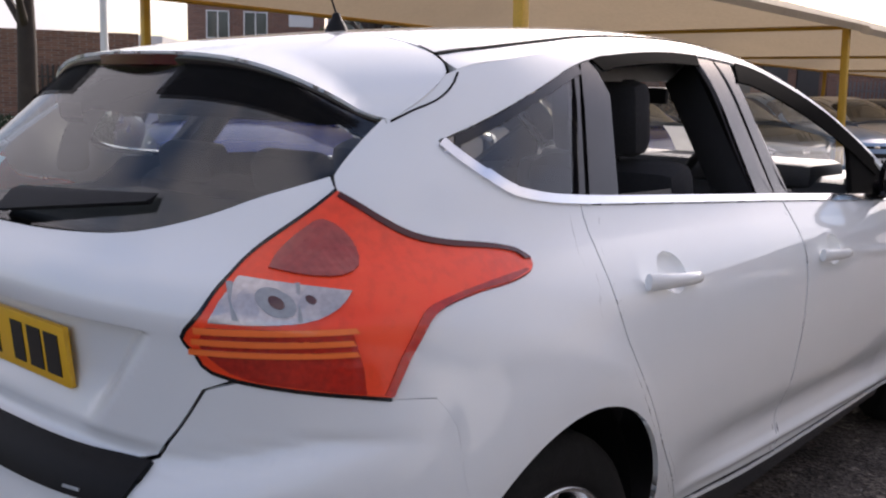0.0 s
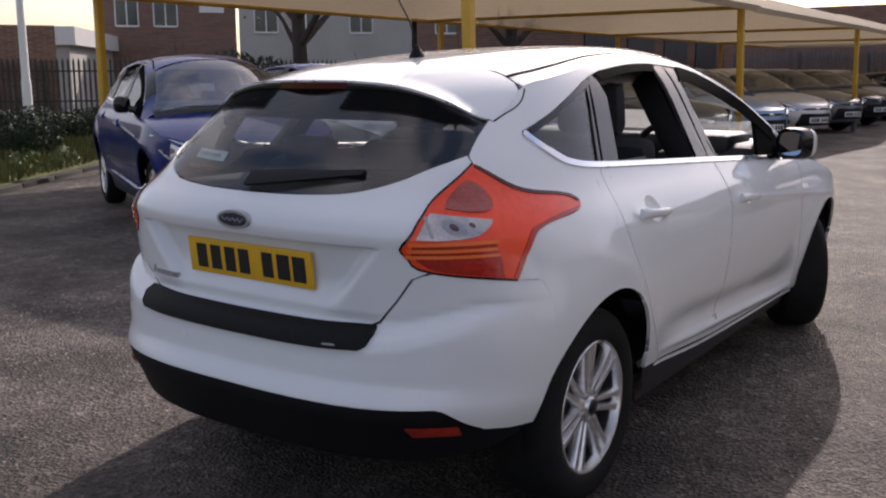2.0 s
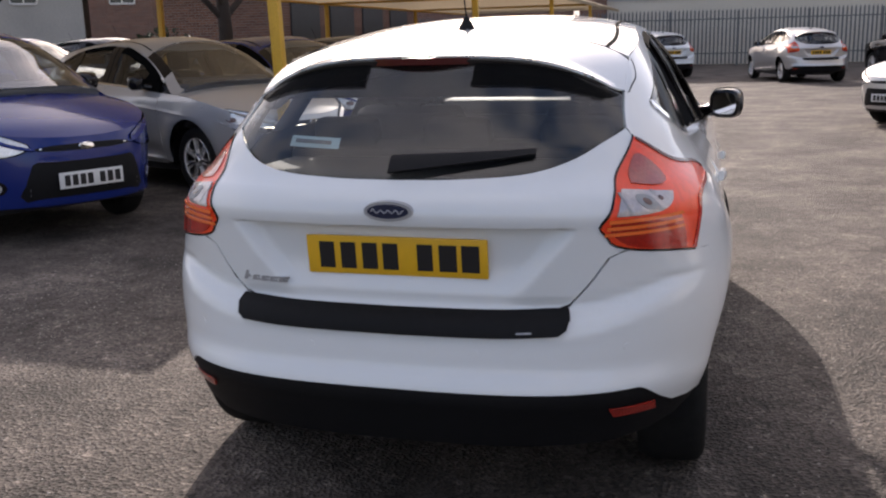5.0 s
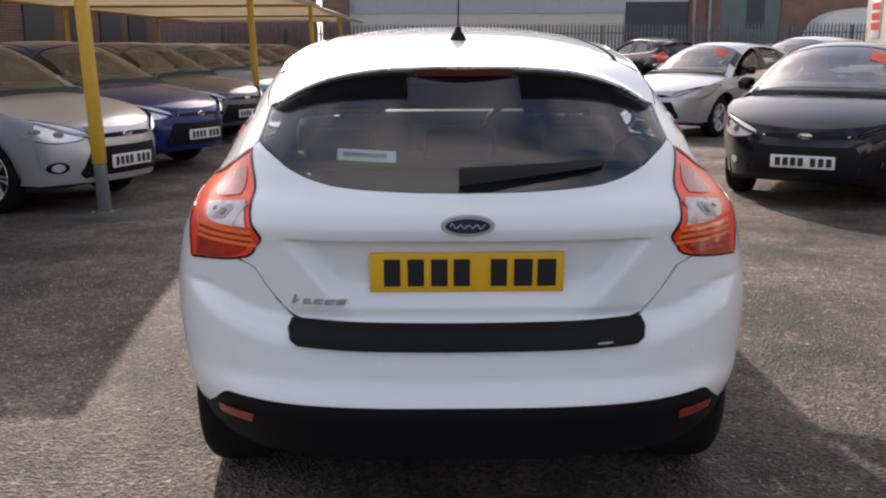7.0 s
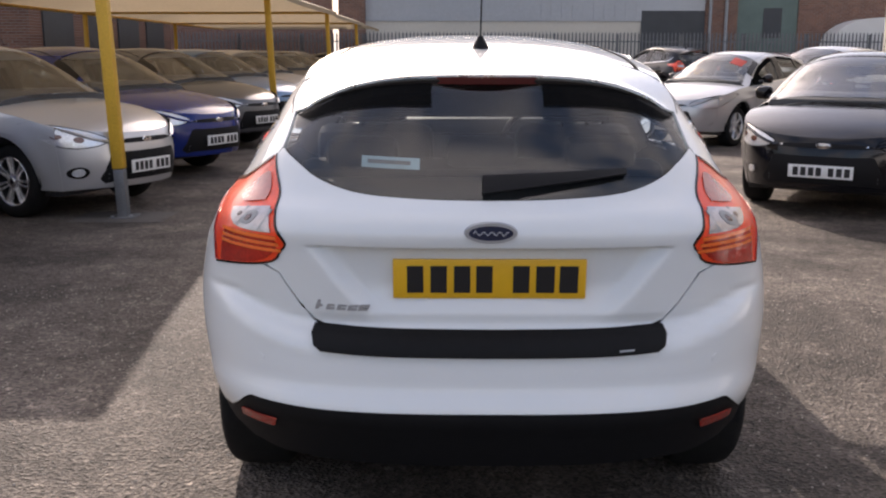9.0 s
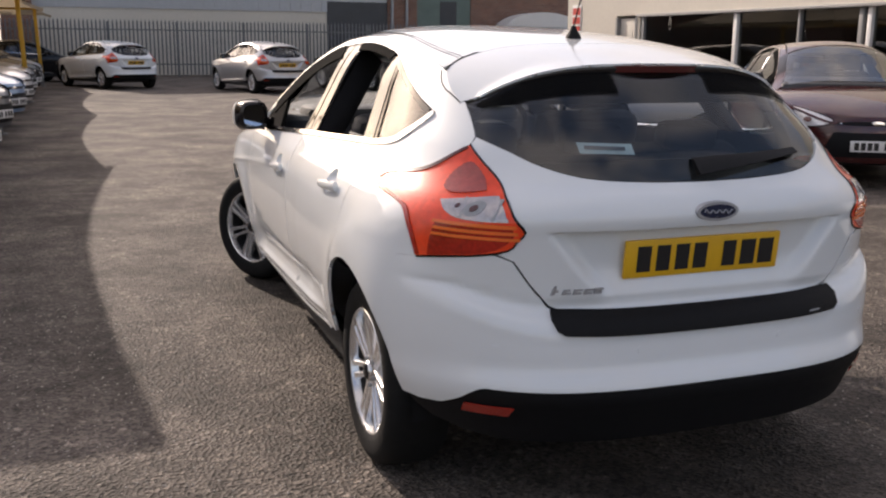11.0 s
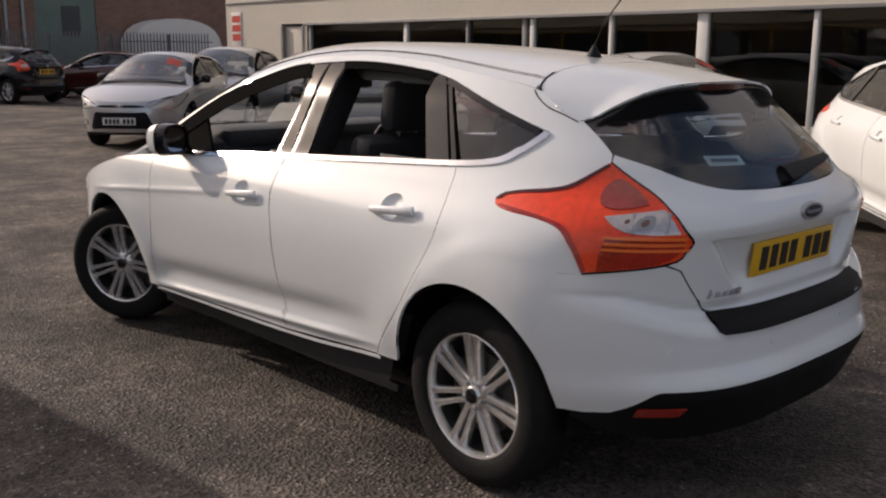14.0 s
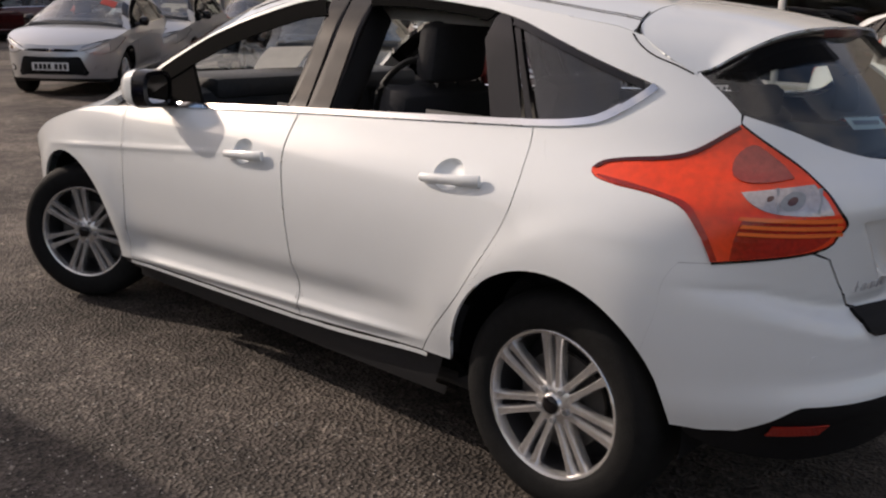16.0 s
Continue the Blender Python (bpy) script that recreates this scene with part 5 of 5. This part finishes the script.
for k, ((a, wa, ka), (c, wc, kc)) in enumerate(zip(MULLIONS, MULLIONS[1:])):
    w = thing(f"window_{k + 1}", "tall showroom window with dark interior behind", "window", kind="structure")
    part("window_frame", boxed((SX + .02, a - wa / 2, .3), (SX + .16, a + wa / 2, 2.15), bevel=.006), FRAME_W if ka else DOOR_GREY, w)
    part("pane", boxed((SX + .085, c + wc / 2, .32), (SX + .095, a - wa / 2, 2.13)), SHOW_GLASS, w).visible_shadow = False
    part("window_sill", boxed((SX + .02, c + wc / 2 + .002, .302), (SX + .16, a - wa / 2 - .002, .36)), FRAME_W, w)

# ---- factory behind a palisade fence ----
def brickwork(name, color, mortar, scale=1.0):
    m = material(name, color, .9, vary=.2, bump=.2)
    n, l = m.node_tree.nodes, m.node_tree.links
    b = n["Principled BSDF"]
    br, co, mp = n.new("ShaderNodeTexBrick"), n.new("ShaderNodeTexCoord"), n.new("ShaderNodeMapping")
    br.inputs["Scale"].default_value = 1.0
    br.inputs["Brick Width"].default_value, br.inputs["Row Height"].default_value, br.inputs["Mortar Size"].default_value = .225 * scale, .075 * scale, .008
    br.inputs["Color1"].default_value = (*color, 1)
    br.inputs["Color2"].default_value = (color[0] * .65, color[1] * .65, color[2] * .68, 1)
    br.inputs["Mortar"].default_value = (*mortar, 1)
    mp.inputs["Rotation"].default_value = (radians(90), 0, 0)
    l.new(co.outputs["Object"], mp.inputs[0]), l.new(mp.outputs[0], br.inputs["Vector"])
    l.new(br.outputs["Color"], b.inputs["Base Color"])
    return m


BRICK = brickwork("brown_brick", (.24, .115, .075), (.26, .22, .19))
GREY_CLAD = material("grey_profiled_sheet", (.42, .44, .46), .5, metal=.1, vary=.08, scale=2)
GREEN = material("faded_green_door", (.12, .17, .15), .6, vary=.2)
DARKDOOR = material("dark_shutter", (.05, .055, .06), .6, vary=.15)
FY = 34.5
factory = thing("factory_building", "grey profiled-sheet factory with brown brick piers", "building")
for k in range(26):
    x = -3.4 + .4 * k
    bm = box(bmesh.new(), (x, FY - .02, 2.6), (x + .2, FY + .25, 7.5))
    box(bm, (x + .2, FY - .06, 2.6), (x + .4, FY + .25, 7.5))
    part("wall_sheet", bm, GREY_CLAD, factory, smooth=False)
part("base_wall", boxed((-3.4, FY, 0), (7.0, FY + .25, 2.6)), CLAD, factory, smooth=False)
part("brick_pier", boxed((-4.4, FY - .3, 0), (-3.4, FY + .4, 7.5)), BRICK, factory, smooth=False)
part("shutter", boxed((7.0, FY - .05, 0), (9.4, FY + .2, 3.0)), DARKDOOR, factory, smooth=False)
part("wall_panel", boxed((7.0, FY, 3.0), (9.9, FY + .25, 7.5)), GREY_CLAD, factory, smooth=False)
part("brick_pier", boxed((9.4, FY - .12, 0), (10.6, FY + .4, 7.5)), BRICK, factory, smooth=False)
for x in (9.55, 10.15):
    part("down_pipe", tube(bmesh.new(), [(x, FY - .2, 0), (x, FY - .2, 7)], .06, 8), GALV, factory)
part("green_door", boxed((10.6, FY, 0), (12.9, FY + .2, 7.5)), GREEN, factory, smooth=False)
part("door_window", boxed((11.6, FY - .02, 2.0), (12.3, FY, 3.1)), DARKDOOR, factory, smooth=False)
part("brick_wall", boxed((12.9, FY - .06, 0), (26, FY + .4, 7.5)), BRICK, factory, smooth=False)
part("factory_side", boxed((-4.4, FY + .4, 0), (-4.0, FY + 20, 7.5)), GREY_CLAD, factory, smooth=False)
bm = bmesh.new()
prof = [(13.65 + 1.95 * (1 - math.cos(a)), 2.72 * math.sin(a) ** .32 if a > 0 else 0) for a in np.linspace(0, math.pi, 16)]
vs = [[bm.verts.new((x, y, max(z, 0))) for x, z in prof] for y in (33.2, 34.3)]
for k in range(15):
    bm.faces.new((vs[0][k], vs[0][k + 1], vs[1][k + 1], vs[1][k]))
bm.faces.new(vs[0])
bm.faces.new(vs[1][::-1])
FAR = Matrix.Translation((-1.5, -2, 1.38)) @ Matrix.Scale(1.22, 4) @ Matrix.Translation((1.5, 2, -1.38))
factory.matrix_basis = FAR
bmesh.ops.transform(bm, matrix=FAR, verts=bm.verts)
tagged(part("storage_tank", bm, FRAME_W, None, "white rounded storage tank behind the fence"), category="tank")


def palisade(x0, y0, x1, y1, label, high=2.35, mat=PALE_STEEL):
    n = int(math.dist((x0, y0), (x1, y1)) / .16)
    d = (Vector((x1, y1, 0)) - Vector((x0, y0, 0))).normalized()
    rot = Matrix.Rotation(math.atan2(d.y, d.x), 4, "Z")
    f = thing("palisade_fence", label, "fence")
    bm = bmesh.new()
    for k in range(n):
        m = Matrix.Translation(Vector((x0, y0, 0)) + d * (.16 * k)) @ rot
        q = [(-.035, 0, .1), (-.012, -.02, .1), (.012, -.02, .1), (.035, 0, .1)]
        a = [bm.verts.new(m @ Vector(p)) for p in q]
        c = [bm.verts.new(m @ Vector((p[0], p[1], high - .12))) for p in q]
        t = bm.verts.new(m @ Vector((0, -.01, high)))
        for i in range(3):
            bm.faces.new((a[i], a[i + 1], c[i + 1], c[i]))
            bm.faces.new((c[i], c[i + 1], t))
    tagged(part("pale_rank", bm, mat, f, smooth=False), kind="stuff")
    length = math.dist((x0, y0), (x1, y1))
    for z in (.5, high - .45):
        part("rail", boxed((0, .02, z), (length, .06, z + .05), Matrix.Translation((x0, y0, 0)) @ rot), mat, f)
    for k in range(int(length / 2.75) + 1):
        part("fence_post", boxed((-.05, .06, 0), (.05, .16, high - .1), Matrix.Translation(Vector((x0, y0, 0)) + d * 2.75 * k) @ rot), mat, f)
    return f


palisade(-11.9, 39.8, 20.5, 39.8, "grey galvanised palisade fence with pointed pales", 2.35)
palisade(-27.5, 13.5, -20.5, 24.0, "dark weathered palisade fence behind the lawn", 1.9, WEATHERED)

workshop = thing("workshop", "long dark brick workshop behind the canopy", "building")
part("wall", boxed((-15, 23, 0), (-11, 36, 3.0)), BRICK, workshop, smooth=False)
part("roof", boxed((-15.3, 22.7, 3.0), (-10.7, 36.3, 3.25)), DARKDOOR, workshop, smooth=False)
for k in range(4):
    part("roller_door", boxed((-11.0, 23.8 + 3 * k, 0), (-10.95, 25.9 + 3 * k, 2.7)), DARKDOOR, workshop, smooth=False)
tagged(part("wall_yard_end", boxed((-19, 42.0, 0), (-5.3, 42.3, 4.2)), BRICK, None, "brown brick wall closing the end of the yard", smooth=False), category="wall", kind="structure")
tagged(part("wall_garden", boxed((0, 0, 0), (8.6, .2, 2.9), Matrix.Translation((-30.5, 9.0, 0)) @ Matrix.Rotation(radians(57), 4, "Z")), BRICK, None, "old brown brick garden wall behind the fence", smooth=False), category="wall", kind="structure")
# ---- houses, verge and trees at the far left ----
RENDER = material("pale_render", (.42, .40, .36), .85, vary=.12, scale=3)
ROOF_TILE = material("brown_roof_tile", (.10, .06, .05), .85, vary=.3, scale=20)
PANE = material("dark_window_pane", (.03, .035, .04), .08, coat=.6, vary=.1)
def house(name, a, c, high, mat, windows, label):
    """A house with its front from a to c; windows as (along, sill, width, height)."""
    a, c = Vector((*a, 0)), Vector((*c, 0))
    d = (c - a).normalized()
    length = (c - a).length
    m = Matrix.Translation(a) @ Matrix.Rotation(math.atan2(d.y, d.x), 4, "Z")
    h = thing(name, label, "building")
    part("wall", boxed((0, 0, 0), (length, 7, high), m), mat, h, smooth=False)
    bm = bmesh.new()
    v = [bm.verts.new(m @ Vector(p)) for p in ((-.3, -.3, high), (length + .3, -.3, high), (length + .3, 7.3, high), (-.3, 7.3, high), (-.3, 3.5, high + 2.4), (length + .3, 3.5, high + 2.4))]
    for f in ((0, 1, 5, 4), (2, 3, 4, 5), (1, 2, 5), (3, 0, 4), (3, 2, 1, 0)):
        bm.faces.new([v[i] for i in f])
    part("roof", bm, ROOF_TILE, h, smooth=False)
    for x, z, w, t in windows:
        win = part("window", boxed((x, -.03, z), (x + w, .02, z + t), m), PANE, h, smooth=False)
        for lo, hi in (((x - .06, -.06, z - .06), (x, .0, z + t + .06)), ((x + w, -.06, z - .06), (x + w + .06, .0, z + t + .06)), ((x, -.06, z + t), (x + w, .0, z + t + .06)), ((x, -.09, z - .09), (x + w, .0, z)), ((x + w / 2 - .03, -.055, z), (x + w / 2 + .03, 0, z + t))):
            part("window_frame", boxed(lo, hi, m), FRAME_W, win, smooth=False)
    return h, m


h1, m1 = house("brick_house", (-39.0, 27.0), (-34.7, 32.1), 5.8, BRICK, [(.95, 3.75, 1.0, 1.25), (2.75, 3.75, 1.05, 1.25)], "brown brick house with white-framed windows")
part("notice_board", boxed((4.9, -.06, 4.4), (6.1, -.01, 5.5), m1), FRAME_W, h1)
house("rendered_house", (-34.6, 32.2), (-28.4, 38.4), 5.8, RENDER, [(.8, 3.5, 1.1, 1.3), (2.8, 3.5, 1.1, 1.3), (5.6, 3.5, 1.1, 1.3)], "pale rendered house with white-framed windows")
house("brick_house", (-28.2, 38.6), (-19, 46.6), 5.8, BRICK, [(1.0, 3.5, 1.1, 1.2), (3.8, 3.5, 1.1, 1.2), (7, 3.5, 1.1, 1.2)], "brown brick house with white-framed windows")
ware = thing("warehouse", "low white warehouse with a shallow roof", "building")
wm = Matrix.Translation((-40, 12, 0)) @ Matrix.Rotation(radians(45), 4, "Z")
part("wall", boxed((0, 0, 0), (12, 10, 2.5), wm), RENDER, ware, smooth=False)
part("roof", boxed((-.3, -.3, 2.5), (12.3, 10.3, 3.2), wm), FRAME_W, ware, smooth=False)

GRASS = material("rough_grass", (.12, .125, .03), .9, vary=.35, scale=12, bump=.5, bump_scale=60)
KERB = material("concrete_kerb", (.042, .038, .032), .9, vary=.2, scale=10, bump=.3)
BARK = material("dark_bark", (.05, .038, .03), .9, vary=.3, scale=20, bump=.6, bump_scale=40)
LEAF = material("dark_green_leaf", (.022, .038, .014), .7, vary=.35, scale=25, per_object=.2)
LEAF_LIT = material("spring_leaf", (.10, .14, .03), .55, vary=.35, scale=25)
v0, v1 = Vector((-7.4, 2.7, 0)), Vector((-11.4, 8.6, 0))
vd = (v1 - v0).normalized()
vm = Matrix.Translation(v0) @ Matrix.Rotation(math.atan2(vd.y, vd.x), 4, "Z")
tagged(part("verge", boxed((-8, .12, -.1), (22, 24, .075), vm, .02), GRASS, None, "rough grass verge behind a low kerb"), category="grass verge", kind="structure")
for k in range(17):
    tagged(part("kerb_stone", boxed((-7.9 + .92 * k, 0, -.1), (-7.0 + .92 * k, .13, .06), vm, .015), KERB, None, "grey concrete kerb stone along the verge"), category="kerb", group="kerb stones")


def blades(m, length, depth, n, seed):
    rnd = random.Random(seed)
    bm = bmesh.new()
    for _ in range(n):
        x, y, h, a = rnd.uniform(0, length), rnd.uniform(0, depth), rnd.uniform(.08, .25), rnd.uniform(0, math.tau)
        dx, dy = .012 * math.cos(a), .012 * math.sin(a)
        v = [bm.verts.new(m @ Vector(p)) for p in ((x - dx, y - dy, .08), (x + dx, y + dy, .08), (x + rnd.uniform(-.06, .06), y + rnd.uniform(-.06, .06), .08 + h))]
        bm.faces.new(v)
    return bm


tagged(part("grass_blades", blades(vm @ Matrix.Translation((-4, .15, 0)), 13, 4.5, 14000, 3), GRASS, None, "tufts of rough grass on the verge", smooth=False), category="grass", kind="stuff")


def leaves(bm, centre, radii, n, size, rnd):
    """Small bent leaves spread through a lumpy clump."""
    for _ in range(n):
        while True:
            p = Vector((rnd.uniform(-1, 1), rnd.uniform(-1, 1), rnd.uniform(-1, 1)))
            if .35 < p.length < 1:
                break
        c = Vector(centre) + Vector((p.x * radii[0], p.y * radii[1], p.z * radii[2]))
        s = size * rnd.uniform(.6, 1.4)
        m = Matrix.Translation(c) @ Euler((rnd.uniform(0, 6.3), rnd.uniform(0, 6.3), rnd.uniform(0, 6.3))).to_matrix().to_4x4()
        q = [bm.verts.new(m @ Vector(t)) for t in ((-s, 0, 0), (0, -s * .45, s * .12), (s, 0, 0), (0, s * .45, s * .12))]
        bm.faces.new(q)


rnd = random.Random(7)
for k in range(11):
    sh = thing("hedge_shrub", "dark green clipped shrub on the verge", "shrub", Matrix.Translation((-13.6 - .3 * k + rnd.uniform(-.15, .15), 4.6 + .9 * k, .075)) @ Matrix.Rotation(radians(108), 4, "Z") @ Matrix.Diagonal((1, 1, .68, 1)), "hedge shrubs")
    bm = bmesh.new()
    for j in range(3):
        tube(bm, [(rnd.uniform(-.1, .1), rnd.uniform(-.1, .1), 0), (rnd.uniform(-.4, .4), rnd.uniform(-.3, .3), .6)], .02, 6, r_end=.008)
    part("stems", bm, BARK, sh)
    bm = bmesh.new()
    for j in range(5):
        leaves(bm, (rnd.uniform(-.5, .5), rnd.uniform(-.35, .35), rnd.uniform(.3, .68)), (rnd.uniform(.5, .7), rnd.uniform(.4, .55), rnd.uniform(.28, .38)), 520, .045, rnd)
    part("foliage", bm, LEAF, sh, smooth=False)
for px, py, r in ((-11.7, 5.4, .42), (-11.2, 6.2, .36), (-12.4, 6.4, .4), (-12.2, 4.6, .42)):
    sh = thing("round_shrub", "small round dark shrub on the grass", "shrub", Matrix.Translation((px, py, .075)), "round shrubs")
    part("stems", tube(bmesh.new(), [(0, 0, 0), (.03, 0, r)], .02, 6), BARK, sh)
    bm = bmesh.new()
    for j in range(4):
        leaves(bm, (rnd.uniform(-.2, .2), rnd.uniform(-.15, .15), r * rnd.uniform(.7, 1.1)), (r, r, r * .75), 420, .035, rnd)
    part("foliage", bm, LEAF, sh, smooth=False)
for k in range(8):
    bm = bmesh.new()
    leaves(bm, (0, 0, .16), (rnd.uniform(.2, .35), .2, .16), 160, .03, rnd)
    o = thing("low_plant", "small yellow-green plant in the verge", "plant", vm @ Matrix.Translation((-3.5 + 1.1 * k + rnd.uniform(-.3, .3), .4 + rnd.uniform(-.2, .2), .075)), "low plants")
    part("foliage", bm, LEAF_LIT, o, smooth=False)


def bare_tree(x, y, high, r, seed, crown, label):
    rnd = random.Random(seed)
    t = thing("tree", label, "tree", Matrix.Translation((x, y, 0)))
    part("trunk", tube(bmesh.new(), [(0, 0, 0), (.05, .02, high * .3), (-.04, .05, high * .55)], r, 10, r_end=r * .7), BARK, t)
    tips = []
    limbs = bmesh.new()
    for k in range(7):
        a, l = rnd.uniform(0, math.tau), rnd.uniform(.25, .5) * high
        p0 = Vector((0, .03, high * rnd.uniform(.35, .55)))
        p1 = p0 + Vector((math.cos(a) * l * .5, math.sin(a) * l * .5, l * .45))
        p2 = p1 + Vector((math.cos(a + .4) * l * .5, math.sin(a + .4) * l * .5, l * .5))
        tube(limbs, [p0, p1, p2], r * .45, 7, r_end=r * .1)
        for _ in range(5):
            b = rnd.uniform(0, math.tau)
            s = p1.lerp(p2, rnd.uniform(0, 1))
            e = s + Vector((math.cos(b), math.sin(b), rnd.uniform(.2, 1))) * l * .4
            tube(limbs, [s, (s + e) / 2 + Vector((0, 0, .05)), e], r * .12, 5, r_end=r * .04)
            tips.append(e)
    tagged(part("branch_crown", limbs, BARK, t), kind="stuff")
    if crown:
        bm = bmesh.new()
        for e in tips:
            leaves(bm, e, (.6, .6, .45), crown, .07, rnd)
        part("crown", bm, LEAF_LIT, t, smooth=False)
    return t


bare_tree(-17.4, 8.5, 6.5, .22, 1, 60, "tree with dark trunk and young leaves")
bare_tree(-15.3, 16.3, 5.5, .24, 2, 6, "bare spreading tree in front of the houses")
bare_tree(-10.6, 19.0, 5.5, .2, 4, 10, "bare spreading tree in front of the houses")
for x, y, s in ((-15.6, 14.6, .9), (-12.0, 18.6, 1.0)):
    sh = thing("bush", "dark round bush in front of the houses", "shrub", Matrix.Translation((x, y, 0)), "bushes")
    bm = bmesh.new()
    for j in range(7):
        leaves(bm, (rnd.uniform(-.8, .8) * s, rnd.uniform(-.6, .6) * s, rnd.uniform(.5, 1.6) * s), (.8 * s, .7 * s, .6 * s), 330, .08, rnd)
    part("foliage", bm, LEAF, sh, smooth=False)
    part("stems", tube(bmesh.new(), [(0, 0, 0), (.1, 0, 1.0)], .05, 6), BARK, sh)
pole = thing("lamp_post", "white painted lamp post beyond the verge", "lamp post", Matrix.Translation((-24.0, 14.0, 0)))
part("shaft", lathe(bmesh.new(), [(.14, 0), (.14, 1.2), (.12, 1.25), (.08, 7), (0, 7)], 14, Matrix.Rotation(radians(-90), 4, "Y")), FRAME_W, pole)
part("lantern", boxed((-.15, -.1, 6.95), (.6, .1, 7.1), bevel=.03), GALV, pole)

# ---- parked cars ----
base = hatchback("silver hatchback parked under the canopy", SILVER, True)
STICKER = material("red_windscreen_sticker", (.65, .08, .05), .5, vary=.1)


def parked(x, y, heading, paint, label, scale=(1, 1, 1), ob=None, group="parked cars"):
    """A car with the middle of its nose at (x, y) looking along heading, in degrees clockwise from +y."""
    m = Matrix.Translation((x, y, 0)) @ Matrix.Rotation(radians(-heading), 4, "Z") @ Matrix.Diagonal((*scale, 1)) @ Matrix.Translation((0, -4.37, 0))
    c = ob or copy_thing(base, m @ Matrix.Diagonal((*(1 / v for v in base.scale), 1)))
    if ob:
        c.matrix_basis = m
    for o in c.children_recursive:
        for sl in o.material_slots:
            if sl.material == SILVER:
                sl.link, sl.material = "OBJECT", paint
    if "sticker" in label:
        o = [(-.5, 2.62), (-.28, 2.62), (-.28, 2.82), (-.5, 2.82)]
        part("windscreen_sticker", patch(o, roof_skin, .1, 0, 0, False, .003), STICKER, c, "red price sticker on the windscreen")
    return tagged(c, label, group=group)


SMALL = (.95, .905, 1.0)
parked(-2.74, 6.0, 113, SILVER, "silver hatchback parked under the canopy", SMALL, base)
parked(-2.68, 8.5, 116, BLUE, "deep blue hatchback parked under the canopy")
parked(-2.8, 11.9, 117, GREY_PAINT, "dark grey hatchback parked under the canopy")
parked(-2.8, 14.9, 117, PALE_BLUE, "pale blue hatchback parked under the canopy")
parked(-2.85, 18.2, 117, SILVER, "silver hatchback parked under the canopy")
parked(-2.95, 21.6, 117, GREY_PAINT, "dark grey hatchback parked under the canopy")
parked(-3.0, 25.0, 117, BLACK_PAINT, "black hatchback parked under the canopy")
parked(-3.1, 28.3, 117, SILVER, "silver hatchback parked under the canopy")
parked(-3.52, 3.62, 116, BLUE, "bright blue hatchback parked beside the canopy", (.95, .86, 1.05))
parked(3.05, 5.6, 211, BLACK_PAINT, "black hatchback with a red windscreen sticker", (1, 1, .97))
parked(5.65, 5.2, 208, RED_PAINT, "dark red hatchback beside the black one")
parked(8.0, 4.8, 207, SILVER, "silver hatchback with a red windscreen sticker")
parked(3.2, 12.2, 226, SILVER, "silver hatchback with a red windscreen sticker", (.95, .905, .98))
parked(5.15, 13.7, 228, SILVER, "silver hatchback parked behind another", (1, 1, 1.05))
parked(8.4, 14.6, 218, GREY_PAINT, "dark grey hatchback near the showroom", SMALL)
for k, paint in enumerate((GREY_PAINT, BLUE, BLACK_PAINT, GREY_PAINT)):
    parked(-9.4 - .1 * k, 9.6 + 3.1 * k, 100, paint, ("dark grey", "blue", "black", "dark grey")[k] + " hatchback in the second row behind the canopy", (1, 1, 1.08))


def rear_at(x, y, heading, paint, label, scale=(1, 1, 1)):
    h = radians(heading)
    return parked(x + 4.0 * math.sin(h), y + 4.0 * math.cos(h), heading, paint, label, scale)


rear_at(-.45, 29.0, 335, WHITE, "white hatchback backed towards the yard")
rear_at(3.55, 25.4, 345, SILVER, "pale silver hatchback backed towards the yard")
rear_at(7.3, 26.2, 338, BLACK_PAINT, "black hatchback near the palisade fence", (1, 1, 1.12))
rear_at(11.4, 27.2, 322, RED_PAINT, "dark red hatchback near the palisade fence")
rear_at(-5.5, 34.0, 60, BLACK_PAINT, "black hatchback in the far corner of the yard")
rear_at(9.3, 3.0, 200, WHITE, "white hatchback parked beside the showroom")
rear_at(5.83, 1.99, 228, WHITE, "white hatchback parked beside another white one")
